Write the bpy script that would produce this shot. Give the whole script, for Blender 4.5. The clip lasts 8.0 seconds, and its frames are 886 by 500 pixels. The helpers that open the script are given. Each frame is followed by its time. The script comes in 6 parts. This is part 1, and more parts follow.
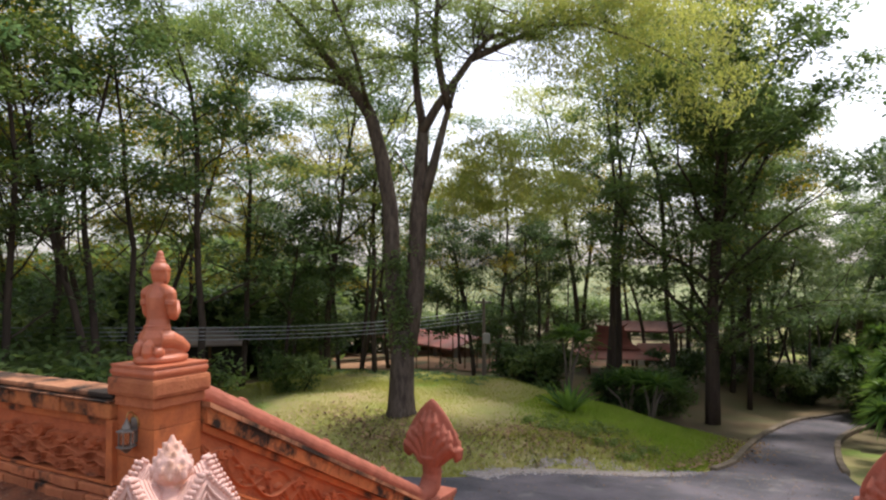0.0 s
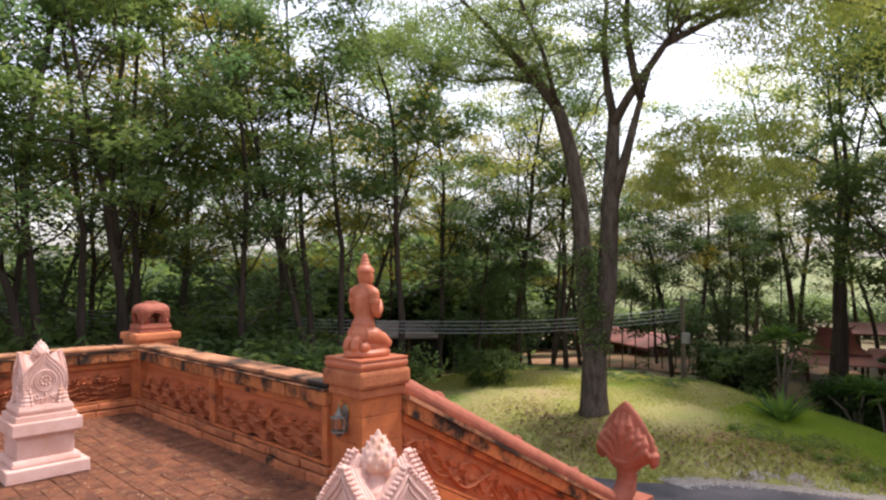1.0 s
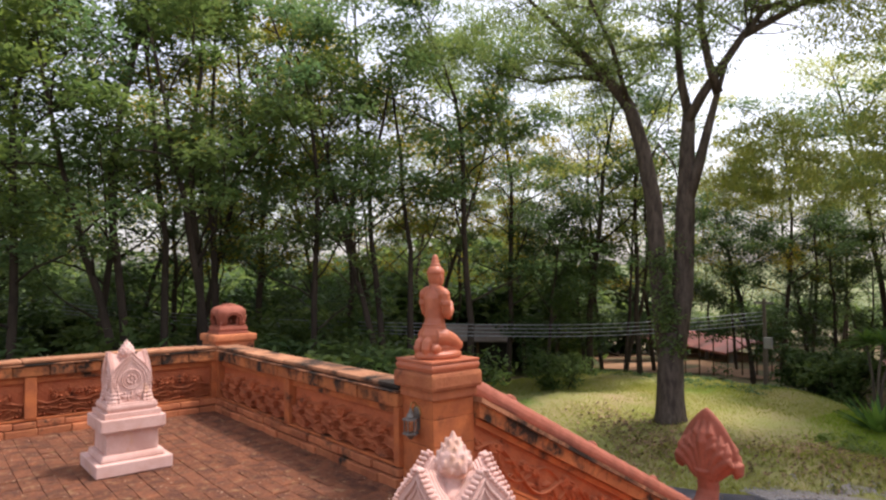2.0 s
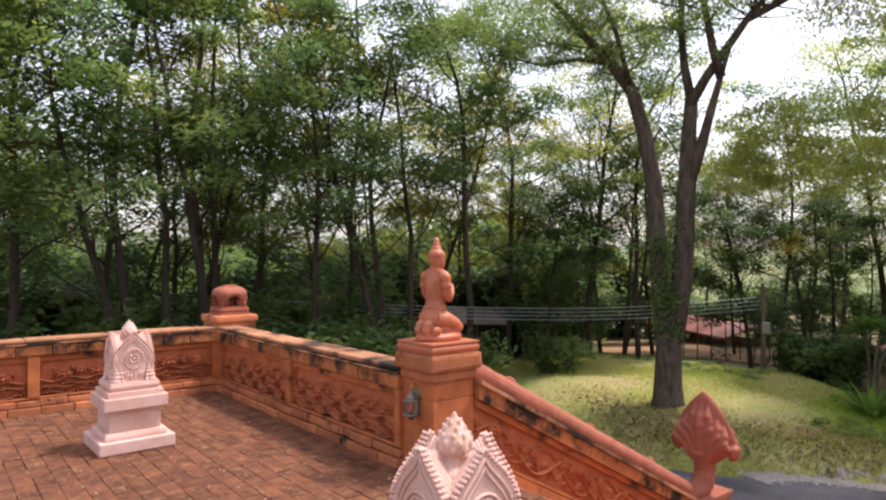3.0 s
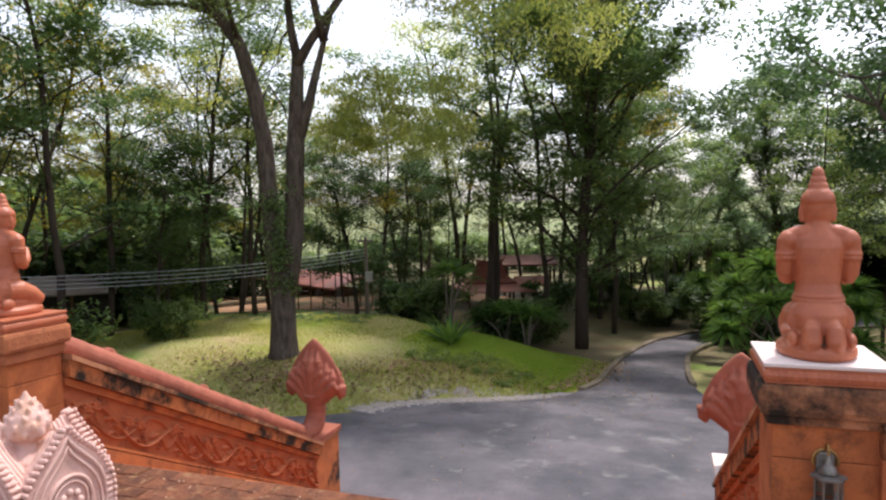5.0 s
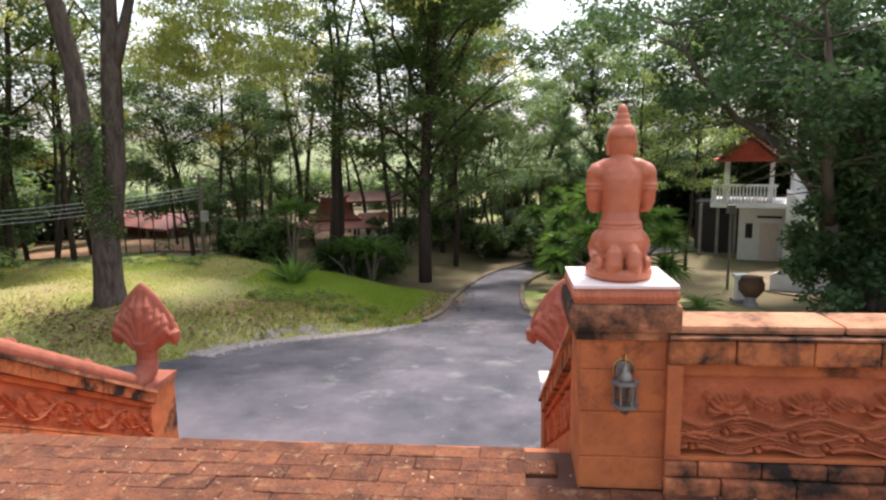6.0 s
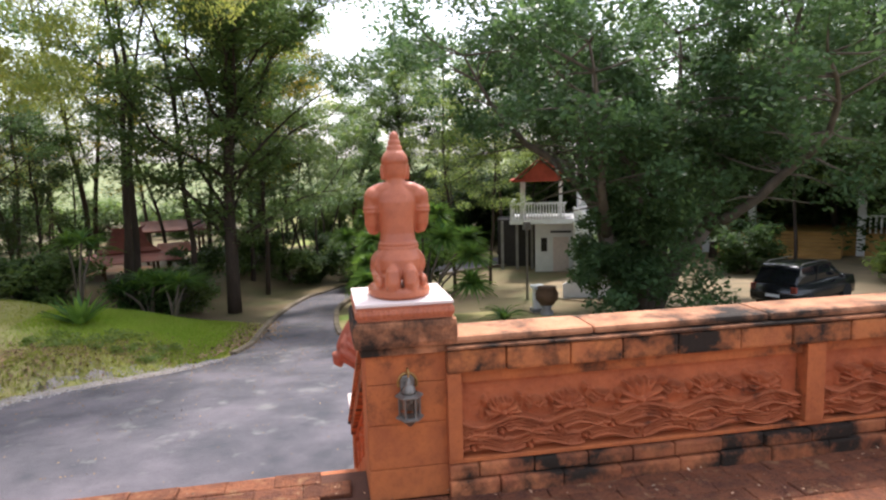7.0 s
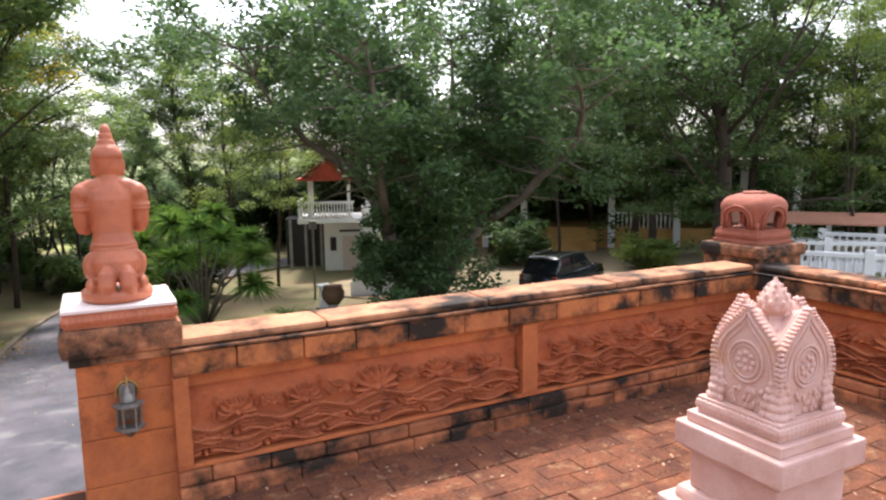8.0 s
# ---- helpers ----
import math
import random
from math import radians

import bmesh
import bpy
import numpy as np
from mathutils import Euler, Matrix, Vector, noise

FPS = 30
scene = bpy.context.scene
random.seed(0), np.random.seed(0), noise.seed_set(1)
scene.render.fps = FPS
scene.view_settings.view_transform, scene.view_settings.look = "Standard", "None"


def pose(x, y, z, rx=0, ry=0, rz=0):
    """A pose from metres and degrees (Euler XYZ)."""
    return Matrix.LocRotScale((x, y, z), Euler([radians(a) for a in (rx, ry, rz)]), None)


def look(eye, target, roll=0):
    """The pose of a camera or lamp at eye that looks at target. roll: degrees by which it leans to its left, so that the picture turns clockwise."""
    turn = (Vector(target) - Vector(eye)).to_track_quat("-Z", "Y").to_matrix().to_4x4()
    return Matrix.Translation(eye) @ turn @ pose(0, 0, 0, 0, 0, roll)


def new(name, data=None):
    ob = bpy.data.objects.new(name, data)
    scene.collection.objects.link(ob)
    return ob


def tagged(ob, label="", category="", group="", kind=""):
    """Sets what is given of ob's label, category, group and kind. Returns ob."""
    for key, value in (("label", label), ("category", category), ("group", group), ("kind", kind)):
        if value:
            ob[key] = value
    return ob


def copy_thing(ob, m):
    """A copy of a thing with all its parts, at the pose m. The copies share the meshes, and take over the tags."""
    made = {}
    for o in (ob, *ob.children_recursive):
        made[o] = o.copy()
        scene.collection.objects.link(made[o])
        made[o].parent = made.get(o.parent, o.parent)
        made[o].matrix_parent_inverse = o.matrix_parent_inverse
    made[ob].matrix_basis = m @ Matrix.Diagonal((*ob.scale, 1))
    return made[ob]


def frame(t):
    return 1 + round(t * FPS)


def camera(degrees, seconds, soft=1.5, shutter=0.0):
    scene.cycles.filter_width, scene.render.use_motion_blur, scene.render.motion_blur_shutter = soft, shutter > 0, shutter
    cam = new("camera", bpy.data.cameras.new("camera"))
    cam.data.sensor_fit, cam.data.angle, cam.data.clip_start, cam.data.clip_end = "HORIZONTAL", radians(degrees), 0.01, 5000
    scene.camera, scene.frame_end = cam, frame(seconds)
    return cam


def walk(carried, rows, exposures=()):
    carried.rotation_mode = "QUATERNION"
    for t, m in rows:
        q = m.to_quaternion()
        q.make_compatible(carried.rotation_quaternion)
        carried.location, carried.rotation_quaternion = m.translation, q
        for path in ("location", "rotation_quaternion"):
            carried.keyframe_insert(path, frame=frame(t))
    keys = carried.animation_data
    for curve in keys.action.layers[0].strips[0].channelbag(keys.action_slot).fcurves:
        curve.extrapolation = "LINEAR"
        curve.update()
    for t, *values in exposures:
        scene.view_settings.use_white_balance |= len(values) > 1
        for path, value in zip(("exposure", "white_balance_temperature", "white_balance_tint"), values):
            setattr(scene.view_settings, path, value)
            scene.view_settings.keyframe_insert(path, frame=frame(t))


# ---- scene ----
cam = camera(67.8, 8.0, soft=2.25)
PATH = [
    (0, (1.863, -3.174, 1.74), (0.893, -1.427, 1.813), -0.3),
    (0.5, (1.844, -3.134, 1.762), (0.694, -1.498, 1.804), -0.2),
    (1, (1.899, -3.208, 1.791), (0.474, -1.806, 1.852), -0.4),
    (1.5, (1.824, -3.155, 1.77), (0.368, -1.784, 1.783), -0.2),
    (2, (1.827, -3.178, 1.768), (0.267, -1.929, 1.842), -0.7),
    (2.2, (1.828, -3.187, 1.763), (0.245, -1.965, 1.796), -0.2),
    (3.3, (1.847, -3.199, 1.769), (0.319, -1.908, 1.781), -0.3),
    (3.5, (1.855, -3.197, 1.769), (0.454, -1.77, 1.747), -0.0),
    (4, (1.853, -3.222, 1.759), (0.857, -1.488, 1.76), -0.4),
    (4.5, (1.865, -3.177, 1.743), (1.146, -1.311, 1.681), -1.3),
    (4.7, (1.878, -3.17, 1.744), (1.202, -1.289, 1.672), -1.2),
    (5.8, (1.961, -3.165, 1.727), (1.578, -1.227, 1.416), -1.3),
    (6, (1.979, -3.152, 1.725), (1.783, -1.187, 1.407), -1.0),
    (6.5, (2.041, -3.192, 1.734), (2.077, -1.212, 1.452), -1.7),
    (7, (2.158, -3.235, 1.731), (2.512, -1.284, 1.47), -1.6),
    (7.5, (2.305, -3.333, 1.734), (2.903, -1.443, 1.466), -1.8),
    (8, (2.46, -3.419, 1.717), (3.39, -1.67, 1.442), -0.7),
]
walk(cam, [(t, look(eye, target, roll)) for t, eye, target, roll in PATH], [(0, 0.95, 6350, 18), (0.5, 1.28, 6350, 18), (1.2, 1.12, 6400, 20), (2.2, 0.98, 6400, 20), (3.4, 1.22, 6350, 18), (4.1, 1.24, 6250, 17), (4.5, 0.96, 6200, 17), (6, 1.45, 6200, 17), (6.5, 1.48, 6150, 17), (7.5, 1.62, 6150, 17), (8, 1.74, 6200, 17)])

# ---- world and light ----
world = bpy.data.worlds.new("sky")
scene.world = world
world.use_nodes = True
wn, wl = world.node_tree.nodes, world.node_tree.links
SUN_EL, SUN_AZ = 62.0, 22.0   # elevation; azimuth from +y towards +x
sky = wn.new("ShaderNodeTexSky")
sky.sky_type = "NISHITA"
sky.sun_disc = False
sky.sun_elevation, sky.sun_rotation = radians(SUN_EL), radians(SUN_AZ)
sky.air_density, sky.dust_density, sky.ozone_density = 1.3, 2.5, 1.0
pale = wn.new("ShaderNodeHueSaturation")
pale.inputs["Saturation"].default_value = 0.42
wl.new(sky.outputs[0], pale.inputs["Color"])
wl.new(pale.outputs[0], wn["Background"].inputs[0])
wn["Background"].inputs[1].default_value = 0.15
sun_data = bpy.data.lights.new("sun", "SUN")
sun_data.energy, sun_data.angle, sun_data.color = 2.0, radians(7), (1.0, 0.94, 0.84)
sun_ob = new("sun", sun_data)
_e, _a = radians(SUN_EL), radians(SUN_AZ)
sun_ob.matrix_world = look((40 * math.sin(_a) * math.cos(_e), 40 * math.cos(_a) * math.cos(_e), 40 * math.sin(_e)), (0, 0, 0))


# ---- materials ----
def mat(name, color, rough=0.8, metal=0.0, vary=0.25, scale=6.0, bump=0.3, bscale=60.0, second=None, stain=None, stain_amt=0.0,
        stain_scale=2.0, per="none", per_amt=0.25, spec=0.3, stretch=(1, 1, 1)):
    m = bpy.data.materials.new(name)
    m.use_nodes = True
    n, l = m.node_tree.nodes, m.node_tree.links
    b = n["Principled BSDF"]
    b.inputs["Roughness"].default_value = rough
    b.inputs["Metallic"].default_value = metal
    b.inputs["Specular IOR Level"].default_value = spec
    tc = n.new("ShaderNodeNewGeometry")
    mp = n.new("ShaderNodeMapping")
    mp.inputs["Scale"].default_value = stretch
    l.new(tc.outputs["Position"], mp.inputs["Vector"])
    def noise_tex(s, detail=6.0, rg=0.6):
        t = n.new("ShaderNodeTexNoise")
        t.inputs["Scale"].default_value, t.inputs["Detail"].default_value, t.inputs["Roughness"].default_value = s, detail, rg
        l.new(mp.outputs[0], t.inputs["Vector"])
        return t
    def mix(kind, fac, a, c):
        x = n.new("ShaderNodeMix")
        x.data_type, x.blend_type = "RGBA", kind
        for sock, v in ((x.inputs[0], fac), (x.inputs[6], a), (x.inputs[7], c)):
            if isinstance(v, (int, float)):
                sock.default_value = v
            elif isinstance(v, tuple):
                sock.default_value = (*v, 1.0)
            else:
                l.new(v, sock)
        return x.outputs[2]
    def ramp(src, lo, hi):
        r = n.new("ShaderNodeMapRange")
        r.inputs[1].default_value, r.inputs[2].default_value = lo, hi
        l.new(src, r.inputs[0])
        return r.outputs[0]
    big, fine = noise_tex(scale), noise_tex(bscale, 4.0, 0.7)
    c2 = second or tuple(v * (1 - vary) for v in color)
    col = mix("MIX", ramp(big.outputs[0], 0.35, 0.65), color, c2)
    dark = tuple(1 - 0.5 * vary for _ in range(3))
    col = mix("MULTIPLY", ramp(fine.outputs[0], 0.5, 0.68), col, dark)
    if per != "none":
        if per == "object":
            rnd = n.new("ShaderNodeObjectInfo").outputs["Random"]
        else:
            rnd = tc.outputs["Random Per Island"]
        hs = n.new("ShaderNodeHueSaturation")
        v = n.new("ShaderNodeMapRange")
        v.inputs[3].default_value, v.inputs[4].default_value = 1 - per_amt, 1 + per_amt
        l.new(rnd, v.inputs[0])
        l.new(v.outputs[0], hs.inputs["Value"])
        l.new(col, hs.inputs["Color"])
        col = hs.outputs[0]
    if stain:
        st = noise_tex(stain_scale, 8.0, 0.65)
        col = mix("MIX", ramp(st.outputs[0], 0.62 - stain_amt, 0.70 - stain_amt * 0.6), col, stain)
    l.new(col, b.inputs["Base Color"])
    if bump:
        bp = n.new("ShaderNodeBump")
        bp.inputs["Strength"].default_value, bp.inputs["Distance"].default_value = bump, 0.02
        l.new(fine.outputs[0], bp.inputs["Height"])
        l.new(bp.outputs[0], b.inputs["Normal"])
    return m


def leaf_mat(name, color, second, trans=0.45, rough=0.5):
    """Leaves: two greens mixed leaf by leaf and patch by patch, with light passing through."""
    m = bpy.data.materials.new(name)
    m.use_nodes = True
    n, l = m.node_tree.nodes, m.node_tree.links
    b = n["Principled BSDF"]
    b.inputs["Roughness"].default_value = rough
    b.inputs["Specular IOR Level"].default_value = 0.18
    g = n.new("ShaderNodeNewGeometry")
    t = n.new("ShaderNodeTexNoise")
    t.inputs["Scale"].default_value = 0.5
    l.new(g.outputs["Position"], t.inputs["Vector"])
    add = n.new("ShaderNodeMath")
    add.operation = "MULTIPLY_ADD"
    add.inputs[1].default_value, add.inputs[2].default_value = 0.7, -0.45
    l.new(g.outputs["Random Per Island"], add.inputs[0])
    a2 = n.new("ShaderNodeMath")
    a2.operation = "MULTIPLY_ADD"
    a2.inputs[1].default_value = 1.2
    a2.use_clamp = True
    l.new(t.outputs[0], a2.inputs[0])
    l.new(add.outputs[0], a2.inputs[2])
    x = n.new("ShaderNodeMix")
    x.data_type = "RGBA"
    x.inputs[6].default_value, x.inputs[7].default_value = (*color, 1), (*second, 1)
    l.new(a2.outputs[0], x.inputs[0])
    l.new(x.outputs[2], b.inputs["Base Color"])
    tr = n.new("ShaderNodeBsdfTranslucent")
    hs = n.new("ShaderNodeHueSaturation")
    hs.inputs["Hue"].default_value, hs.inputs["Value"].default_value = 0.488, 1.7
    hs.inputs["Saturation"].default_value = 1.15
    l.new(x.outputs[2], hs.inputs["Color"])
    l.new(hs.outputs[0], tr.inputs["Color"])
    ms = n.new("ShaderNodeMixShader")
    ms.inputs[0].default_value = trans
    l.new(b.outputs[0], ms.inputs[1])
    l.new(tr.outputs[0], ms.inputs[2])
    l.new(ms.outputs[0], n["Material Output"].inputs["Surface"])
    return m


BLACK = (0.025, 0.018, 0.012)
M_block = mat("laterite_cement_blocks", (0.47, 0.165, 0.052), 0.85, vary=0.3, second=(0.36, 0.118, 0.044), stain=BLACK, stain_amt=0.18, stain_scale=3.4,
              per="object", per_amt=0.22, bscale=45, bump=0.5)
M_wall = mat("terracotta_plaster", (0.49, 0.149, 0.046), 0.85, vary=0.3, second=(0.35, 0.104, 0.038), stain=BLACK, stain_amt=0.07, stain_scale=1.8, bscale=50, bump=0.4)
M_cap = mat("mould_stained_coping", (0.45, 0.22, 0.115), 0.88, second=(0.35, 0.15, 0.072), vary=0.3, stain=BLACK, stain_amt=0.155, stain_scale=1.9, bscale=40, bump=0.5, per="object", per_amt=0.15)
M_brick = mat("mould_blackened_bricks", (0.47, 0.17, 0.068), 0.88, vary=0.3, second=(0.34, 0.11, 0.05), stain=BLACK, stain_amt=0.21, stain_scale=2.6, per="object", per_amt=0.25, bscale=40, bump=0.6)
M_brick_clean = mat("lightly_stained_bricks", (0.48, 0.17, 0.07), 0.88, vary=0.3, second=(0.36, 0.115, 0.05), stain=BLACK, stain_amt=0.05, stain_scale=2.6, per="object", per_amt=0.25, bscale=40, bump=0.6)
M_mould = mat("mould_blackened_cap", (0.44, 0.19, 0.09), 0.9, second=(0.33, 0.13, 0.06), vary=0.3, stain=BLACK, stain_amt=0.235, stain_scale=3.0, bscale=40, bump=0.6, per="object", per_amt=0.12)
M_relief = mat("carved_terracotta", (0.46, 0.133, 0.049), 0.75, second=(0.34, 0.093, 0.037), vary=0.3, bscale=80, bump=0.25, stain=BLACK, stain_amt=0.02, stain_scale=3)
M_statue = mat("terracotta_sculpture", (0.47, 0.145, 0.066), 0.40, second=(0.36, 0.105, 0.05), vary=0.25, scale=9, bscale=90, bump=0.18, spec=0.4)
M_naga = mat("weathered_terracotta_sculpture", (0.36, 0.115, 0.07), 0.75, second=(0.27, 0.085, 0.05), vary=0.35, scale=7, bscale=60, bump=0.4)
M_pink = mat("pink_sandstone", (0.68, 0.45, 0.385), 0.8, second=(0.58, 0.345, 0.275), vary=0.18, scale=5, bscale=90, bump=0.35, stain=(0.60, 0.34, 0.22), stain_amt=0.03, stain_scale=4)
M_paver = mat("laterite_pavers", (0.235, 0.086, 0.038), 0.95, second=(0.118, 0.046, 0.026), vary=1.0, scale=7.0, bscale=62, bump=1.0, per="object", per_amt=0.22,
              stain=(0.27, 0.145, 0.07), stain_amt=0.06, stain_scale=9.0)
M_joint = mat("dark_joint_earth", (0.095, 0.042, 0.026), 0.95)
M_asphalt = mat("worn_asphalt", (0.060, 0.060, 0.069), 0.75, second=(0.145, 0.129, 0.143), vary=0.5, scale=0.8, bscale=45, bump=0.7, stain=(0.17, 0.165, 0.16), stain_amt=0.05, stain_scale=1.3)
M_kerb = mat("mossy_concrete_kerb", (0.22, 0.17, 0.125), 0.9, second=(0.12, 0.10, 0.06), vary=0.3, scale=3, bscale=40)
M_grass_ground = mat("lawn_soil", (0.31, 0.32, 0.10), 0.95, second=(0.40, 0.31, 0.16), vary=0.35, scale=0.7, bscale=18, bump=0.7, stain=(0.19, 0.28, 0.055), stain_amt=0.12, stain_scale=0.35)
M_soil = mat("leafy_forest_soil", (0.19, 0.135, 0.075), 0.95, second=(0.13, 0.13, 0.055), vary=0.4, scale=0.35, bscale=22, bump=0.8, stain=(0.20, 0.13, 0.07), stain_amt=0.05, stain_scale=0.25)
M_gravel = mat("pale_gravel", (0.42, 0.37, 0.34), 0.9, second=(0.29, 0.25, 0.22), vary=0.4, scale=14, bscale=60, bump=0.9)
M_bark = mat("dark_brown_bark", (0.042, 0.030, 0.022), 0.9, second=(0.075, 0.054, 0.04), vary=0.4, scale=4, bscale=26, bump=1.0, stretch=(1, 1, 0.25))
M_bark_great = mat("lichened_grey_bark", (0.052, 0.038, 0.028), 0.9, second=(0.125, 0.097, 0.074), vary=0.6, scale=9, bscale=26, bump=1.0, stretch=(1, 1, 0.3), stain=(0.15, 0.13, 0.10), stain_amt=0.03, stain_scale=3)
M_bark_pale = mat("grey_bark", (0.16, 0.13, 0.10), 0.9, second=(0.10, 0.08, 0.06), vary=0.4, scale=4, bscale=26, bump=0.9, stretch=(1, 1, 0.3))
M_leaf_yellow = leaf_mat("feathery_yellow_green_leaves", (0.175, 0.225, 0.070), (0.34, 0.35, 0.11), 0.56)
M_leaf_mid = leaf_mat("mid_green_leaves", (0.072, 0.125, 0.045), (0.15, 0.20, 0.068), 0.46)
M_leaf_dark = leaf_mat("dark_green_leaves", (0.036, 0.072, 0.026), (0.08, 0.125, 0.040), 0.38, 0.5)
M_leaf_feather = leaf_mat("grey_green_feathery_leaves", (0.11, 0.165, 0.062), (0.20, 0.245, 0.09), 0.56)
M_leaf_blue = leaf_mat("blue_green_leaves", (0.070, 0.130, 0.058), (0.14, 0.205, 0.080), 0.46)
# sun shining through crowns is put into the gold and bright leaf colours
M_leaf_gold = leaf_mat("yellowing_leaves", (0.12, 0.155, 0.034), (0.36, 0.28, 0.045), 0.50)
M_leaf_bright = leaf_mat("bright_sunlit_leaves", (0.11, 0.175, 0.055), (0.23, 0.28, 0.08), 0.52)
M_leaf_glossy = leaf_mat("glossy_fig_leaves", (0.052, 0.100, 0.044), (0.105, 0.165, 0.065), 0.40, 0.38)
M_grass = leaf_mat("grass_blades", (0.22, 0.29, 0.06), (0.38, 0.36, 0.12), 0.5, 0.9)
M_strap = leaf_mat("strap_leaves", (0.055, 0.125, 0.038), (0.19, 0.30, 0.07), 0.4, 0.40)
M_metal = mat("weathered_bronze_metal", (0.24, 0.22, 0.19), 0.5, metal=0.5, vary=0.4, scale=20, bump=0.1)
M_brass = mat("tarnished_brass", (0.42, 0.24, 0.08), 0.45, metal=0.7, vary=0.4, scale=20, bump=0.1)
M_white = mat("white_painted_concrete", (0.8, 0.8, 0.78), 0.7, vary=0.12, scale=2, bump=0.1)
# sunlight on slab tops put into a whitish base colour; the house door shares it
M_pale_and_lit = mat("bare_white_plinth_top", (0.74, 0.62, 0.56), 0.75, vary=0.12, scale=8, bump=0.15)
M_redroof = mat("red_roof_tiles", (0.42, 0.07, 0.035), 0.6, vary=0.3, scale=3, bump=0.2)
M_redshed = mat("faded_red_sheet_roof", (0.42, 0.14, 0.11), 0.6, vary=0.3, scale=1.2, bump=0.1, second=(0.33, 0.17, 0.14))
M_darkroof = mat("dark_red_brown_roof", (0.20, 0.055, 0.038), 0.75, vary=0.35, scale=2, bump=0.3)
M_greyroof = mat("grey_sheet_roof", (0.27, 0.22, 0.21), 0.6, vary=0.3, scale=2)
M_wood = mat("old_timber", (0.15, 0.085, 0.045), 0.8, vary=0.35, scale=3, bump=0.3)
M_ochre = mat("ochre_plaster", (0.52, 0.30, 0.10), 0.85, vary=0.25, scale=1.2, bump=0.15)
# near-black colour that stands in for the shade inside the house and hut
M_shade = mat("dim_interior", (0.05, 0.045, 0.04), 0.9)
M_carpaint = mat("black_car_paint", (0.012, 0.013, 0.015), 0.18, vary=0.1, bump=0.0, spec=0.6)
M_rubber = mat("tyre_rubber", (0.02, 0.02, 0.02), 0.85)
M_concrete = mat("grey_concrete", (0.30, 0.29, 0.27), 0.85, vary=0.25, scale=2.5)
M_wire = mat("grey_cable", (0.36, 0.38, 0.40), 0.5)
M_salmon = mat("salmon_tile_roof", (0.55, 0.26, 0.17), 0.7, vary=0.15, scale=2)


def glass_mat(name, tint, rough=0.05):
    m = bpy.data.materials.new(name)
    m.use_nodes = True
    b = m.node_tree.nodes["Principled BSDF"]
    b.inputs["Base Color"].default_value = (*tint, 1)
    b.inputs["Roughness"].default_value = rough
    b.inputs["Transmission Weight"].default_value = 1.0
    b.inputs["IOR"].default_value = 1.45
    return m


M_glass = glass_mat("lantern_glass", (0.8, 0.82, 0.8), 0.15)
M_carglass = mat("dark_tinted_glass", (0.01, 0.012, 0.014), 0.05, vary=0.0, bump=0, spec=0.7)

# ---- building helpers ----
U = 1.094   # module of the terrace architecture, in metres


def box(bm, x0, x1, y0, y1, z0, z1, bevel=0.0, taper=0.0):
    """A box; taper draws its top in on all sides."""
    vs = [bm.verts.new(p) for p in ((x0, y0, z0), (x1, y0, z0), (x1, y1, z0), (x0, y1, z0), (x0 + taper, y0 + taper, z1), (x1 - taper, y0 + taper, z1),
                                    (x1 - taper, y1 - taper, z1), (x0 + taper, y1 - taper, z1))]
    fs = [bm.faces.new([vs[i] for i in q]) for q in ((3, 2, 1, 0), (4, 5, 6, 7), (0, 1, 5, 4), (1, 2, 6, 5), (2, 3, 7, 6), (3, 0, 4, 7))]
    if bevel:
        bmesh.ops.bevel(bm, geom=list({e for f in fs for e in f.edges}), offset=bevel, segments=2, affect="EDGES", profile=0.6)
    return bm


def quad_prism(bm, prof, x0, x1):
    """A polygon in the y-z plane drawn out along x."""
    a = [bm.verts.new((x0, y, z)) for y, z in prof]
    b = [bm.verts.new((x1, y, z)) for y, z in prof]
    n = len(prof)
    bm.faces.new(list(reversed(a)))
    bm.faces.new(b)
    for i in range(n):
        bm.faces.new((a[i], a[(i + 1) % n], b[(i + 1) % n], b[i]))
    bmesh.ops.recalc_face_normals(bm, faces=bm.faces)
    return bm


def lathe(bm, prof, seg=20, at=(0, 0, 0), square=False):
    """Radius-height pairs turned about a vertical axis."""
    rings = []
    for r, z in prof:
        rings.append([bm.verts.new((at[0] + r * math.cos(2 * math.pi * k / seg), at[1] + r * math.sin(2 * math.pi * k / seg), at[2] + z)) for k in range(seg)])
    for a, b in zip(rings, rings[1:]):
        for k in range(seg):
            bm.faces.new((a[k], a[(k + 1) % seg], b[(k + 1) % seg], b[k]))
    bm.faces.new(list(reversed(rings[0])))
    bm.faces.new(rings[-1])
    return bm


def tube(bm, pts, radii, seg=8, cap=True):
    """A round tube along points with a radius at each."""
    pts = [Vector(p) for p in pts]
    rings, up = [], Vector((0.31, 0.17, 0.93)).normalized()
    for i, p in enumerate(pts):
        d = (pts[min(i + 1, len(pts) - 1)] - pts[max(i - 1, 0)]).normalized()
        if abs(d.dot(up)) > 0.97:
            up = Vector((1, 0.1, 0)).normalized()
        a = d.cross(up).normalized()
        b = d.cross(a)
        up = a.cross(d)
        r = radii[i] if isinstance(radii, (list, tuple)) else radii
        rings.append([bm.verts.new(p + r * (math.cos(2 * math.pi * k / seg) * a + math.sin(2 * math.pi * k / seg) * b)) for k in range(seg)])
    for a, b in zip(rings, rings[1:]):
        for k in range(seg):
            bm.faces.new((a[k], a[(k + 1) % seg], b[(k + 1) % seg], b[k]))
    if cap:
        bm.faces.new(list(reversed(rings[0])))
        bm.faces.new(rings[-1])
    return bm


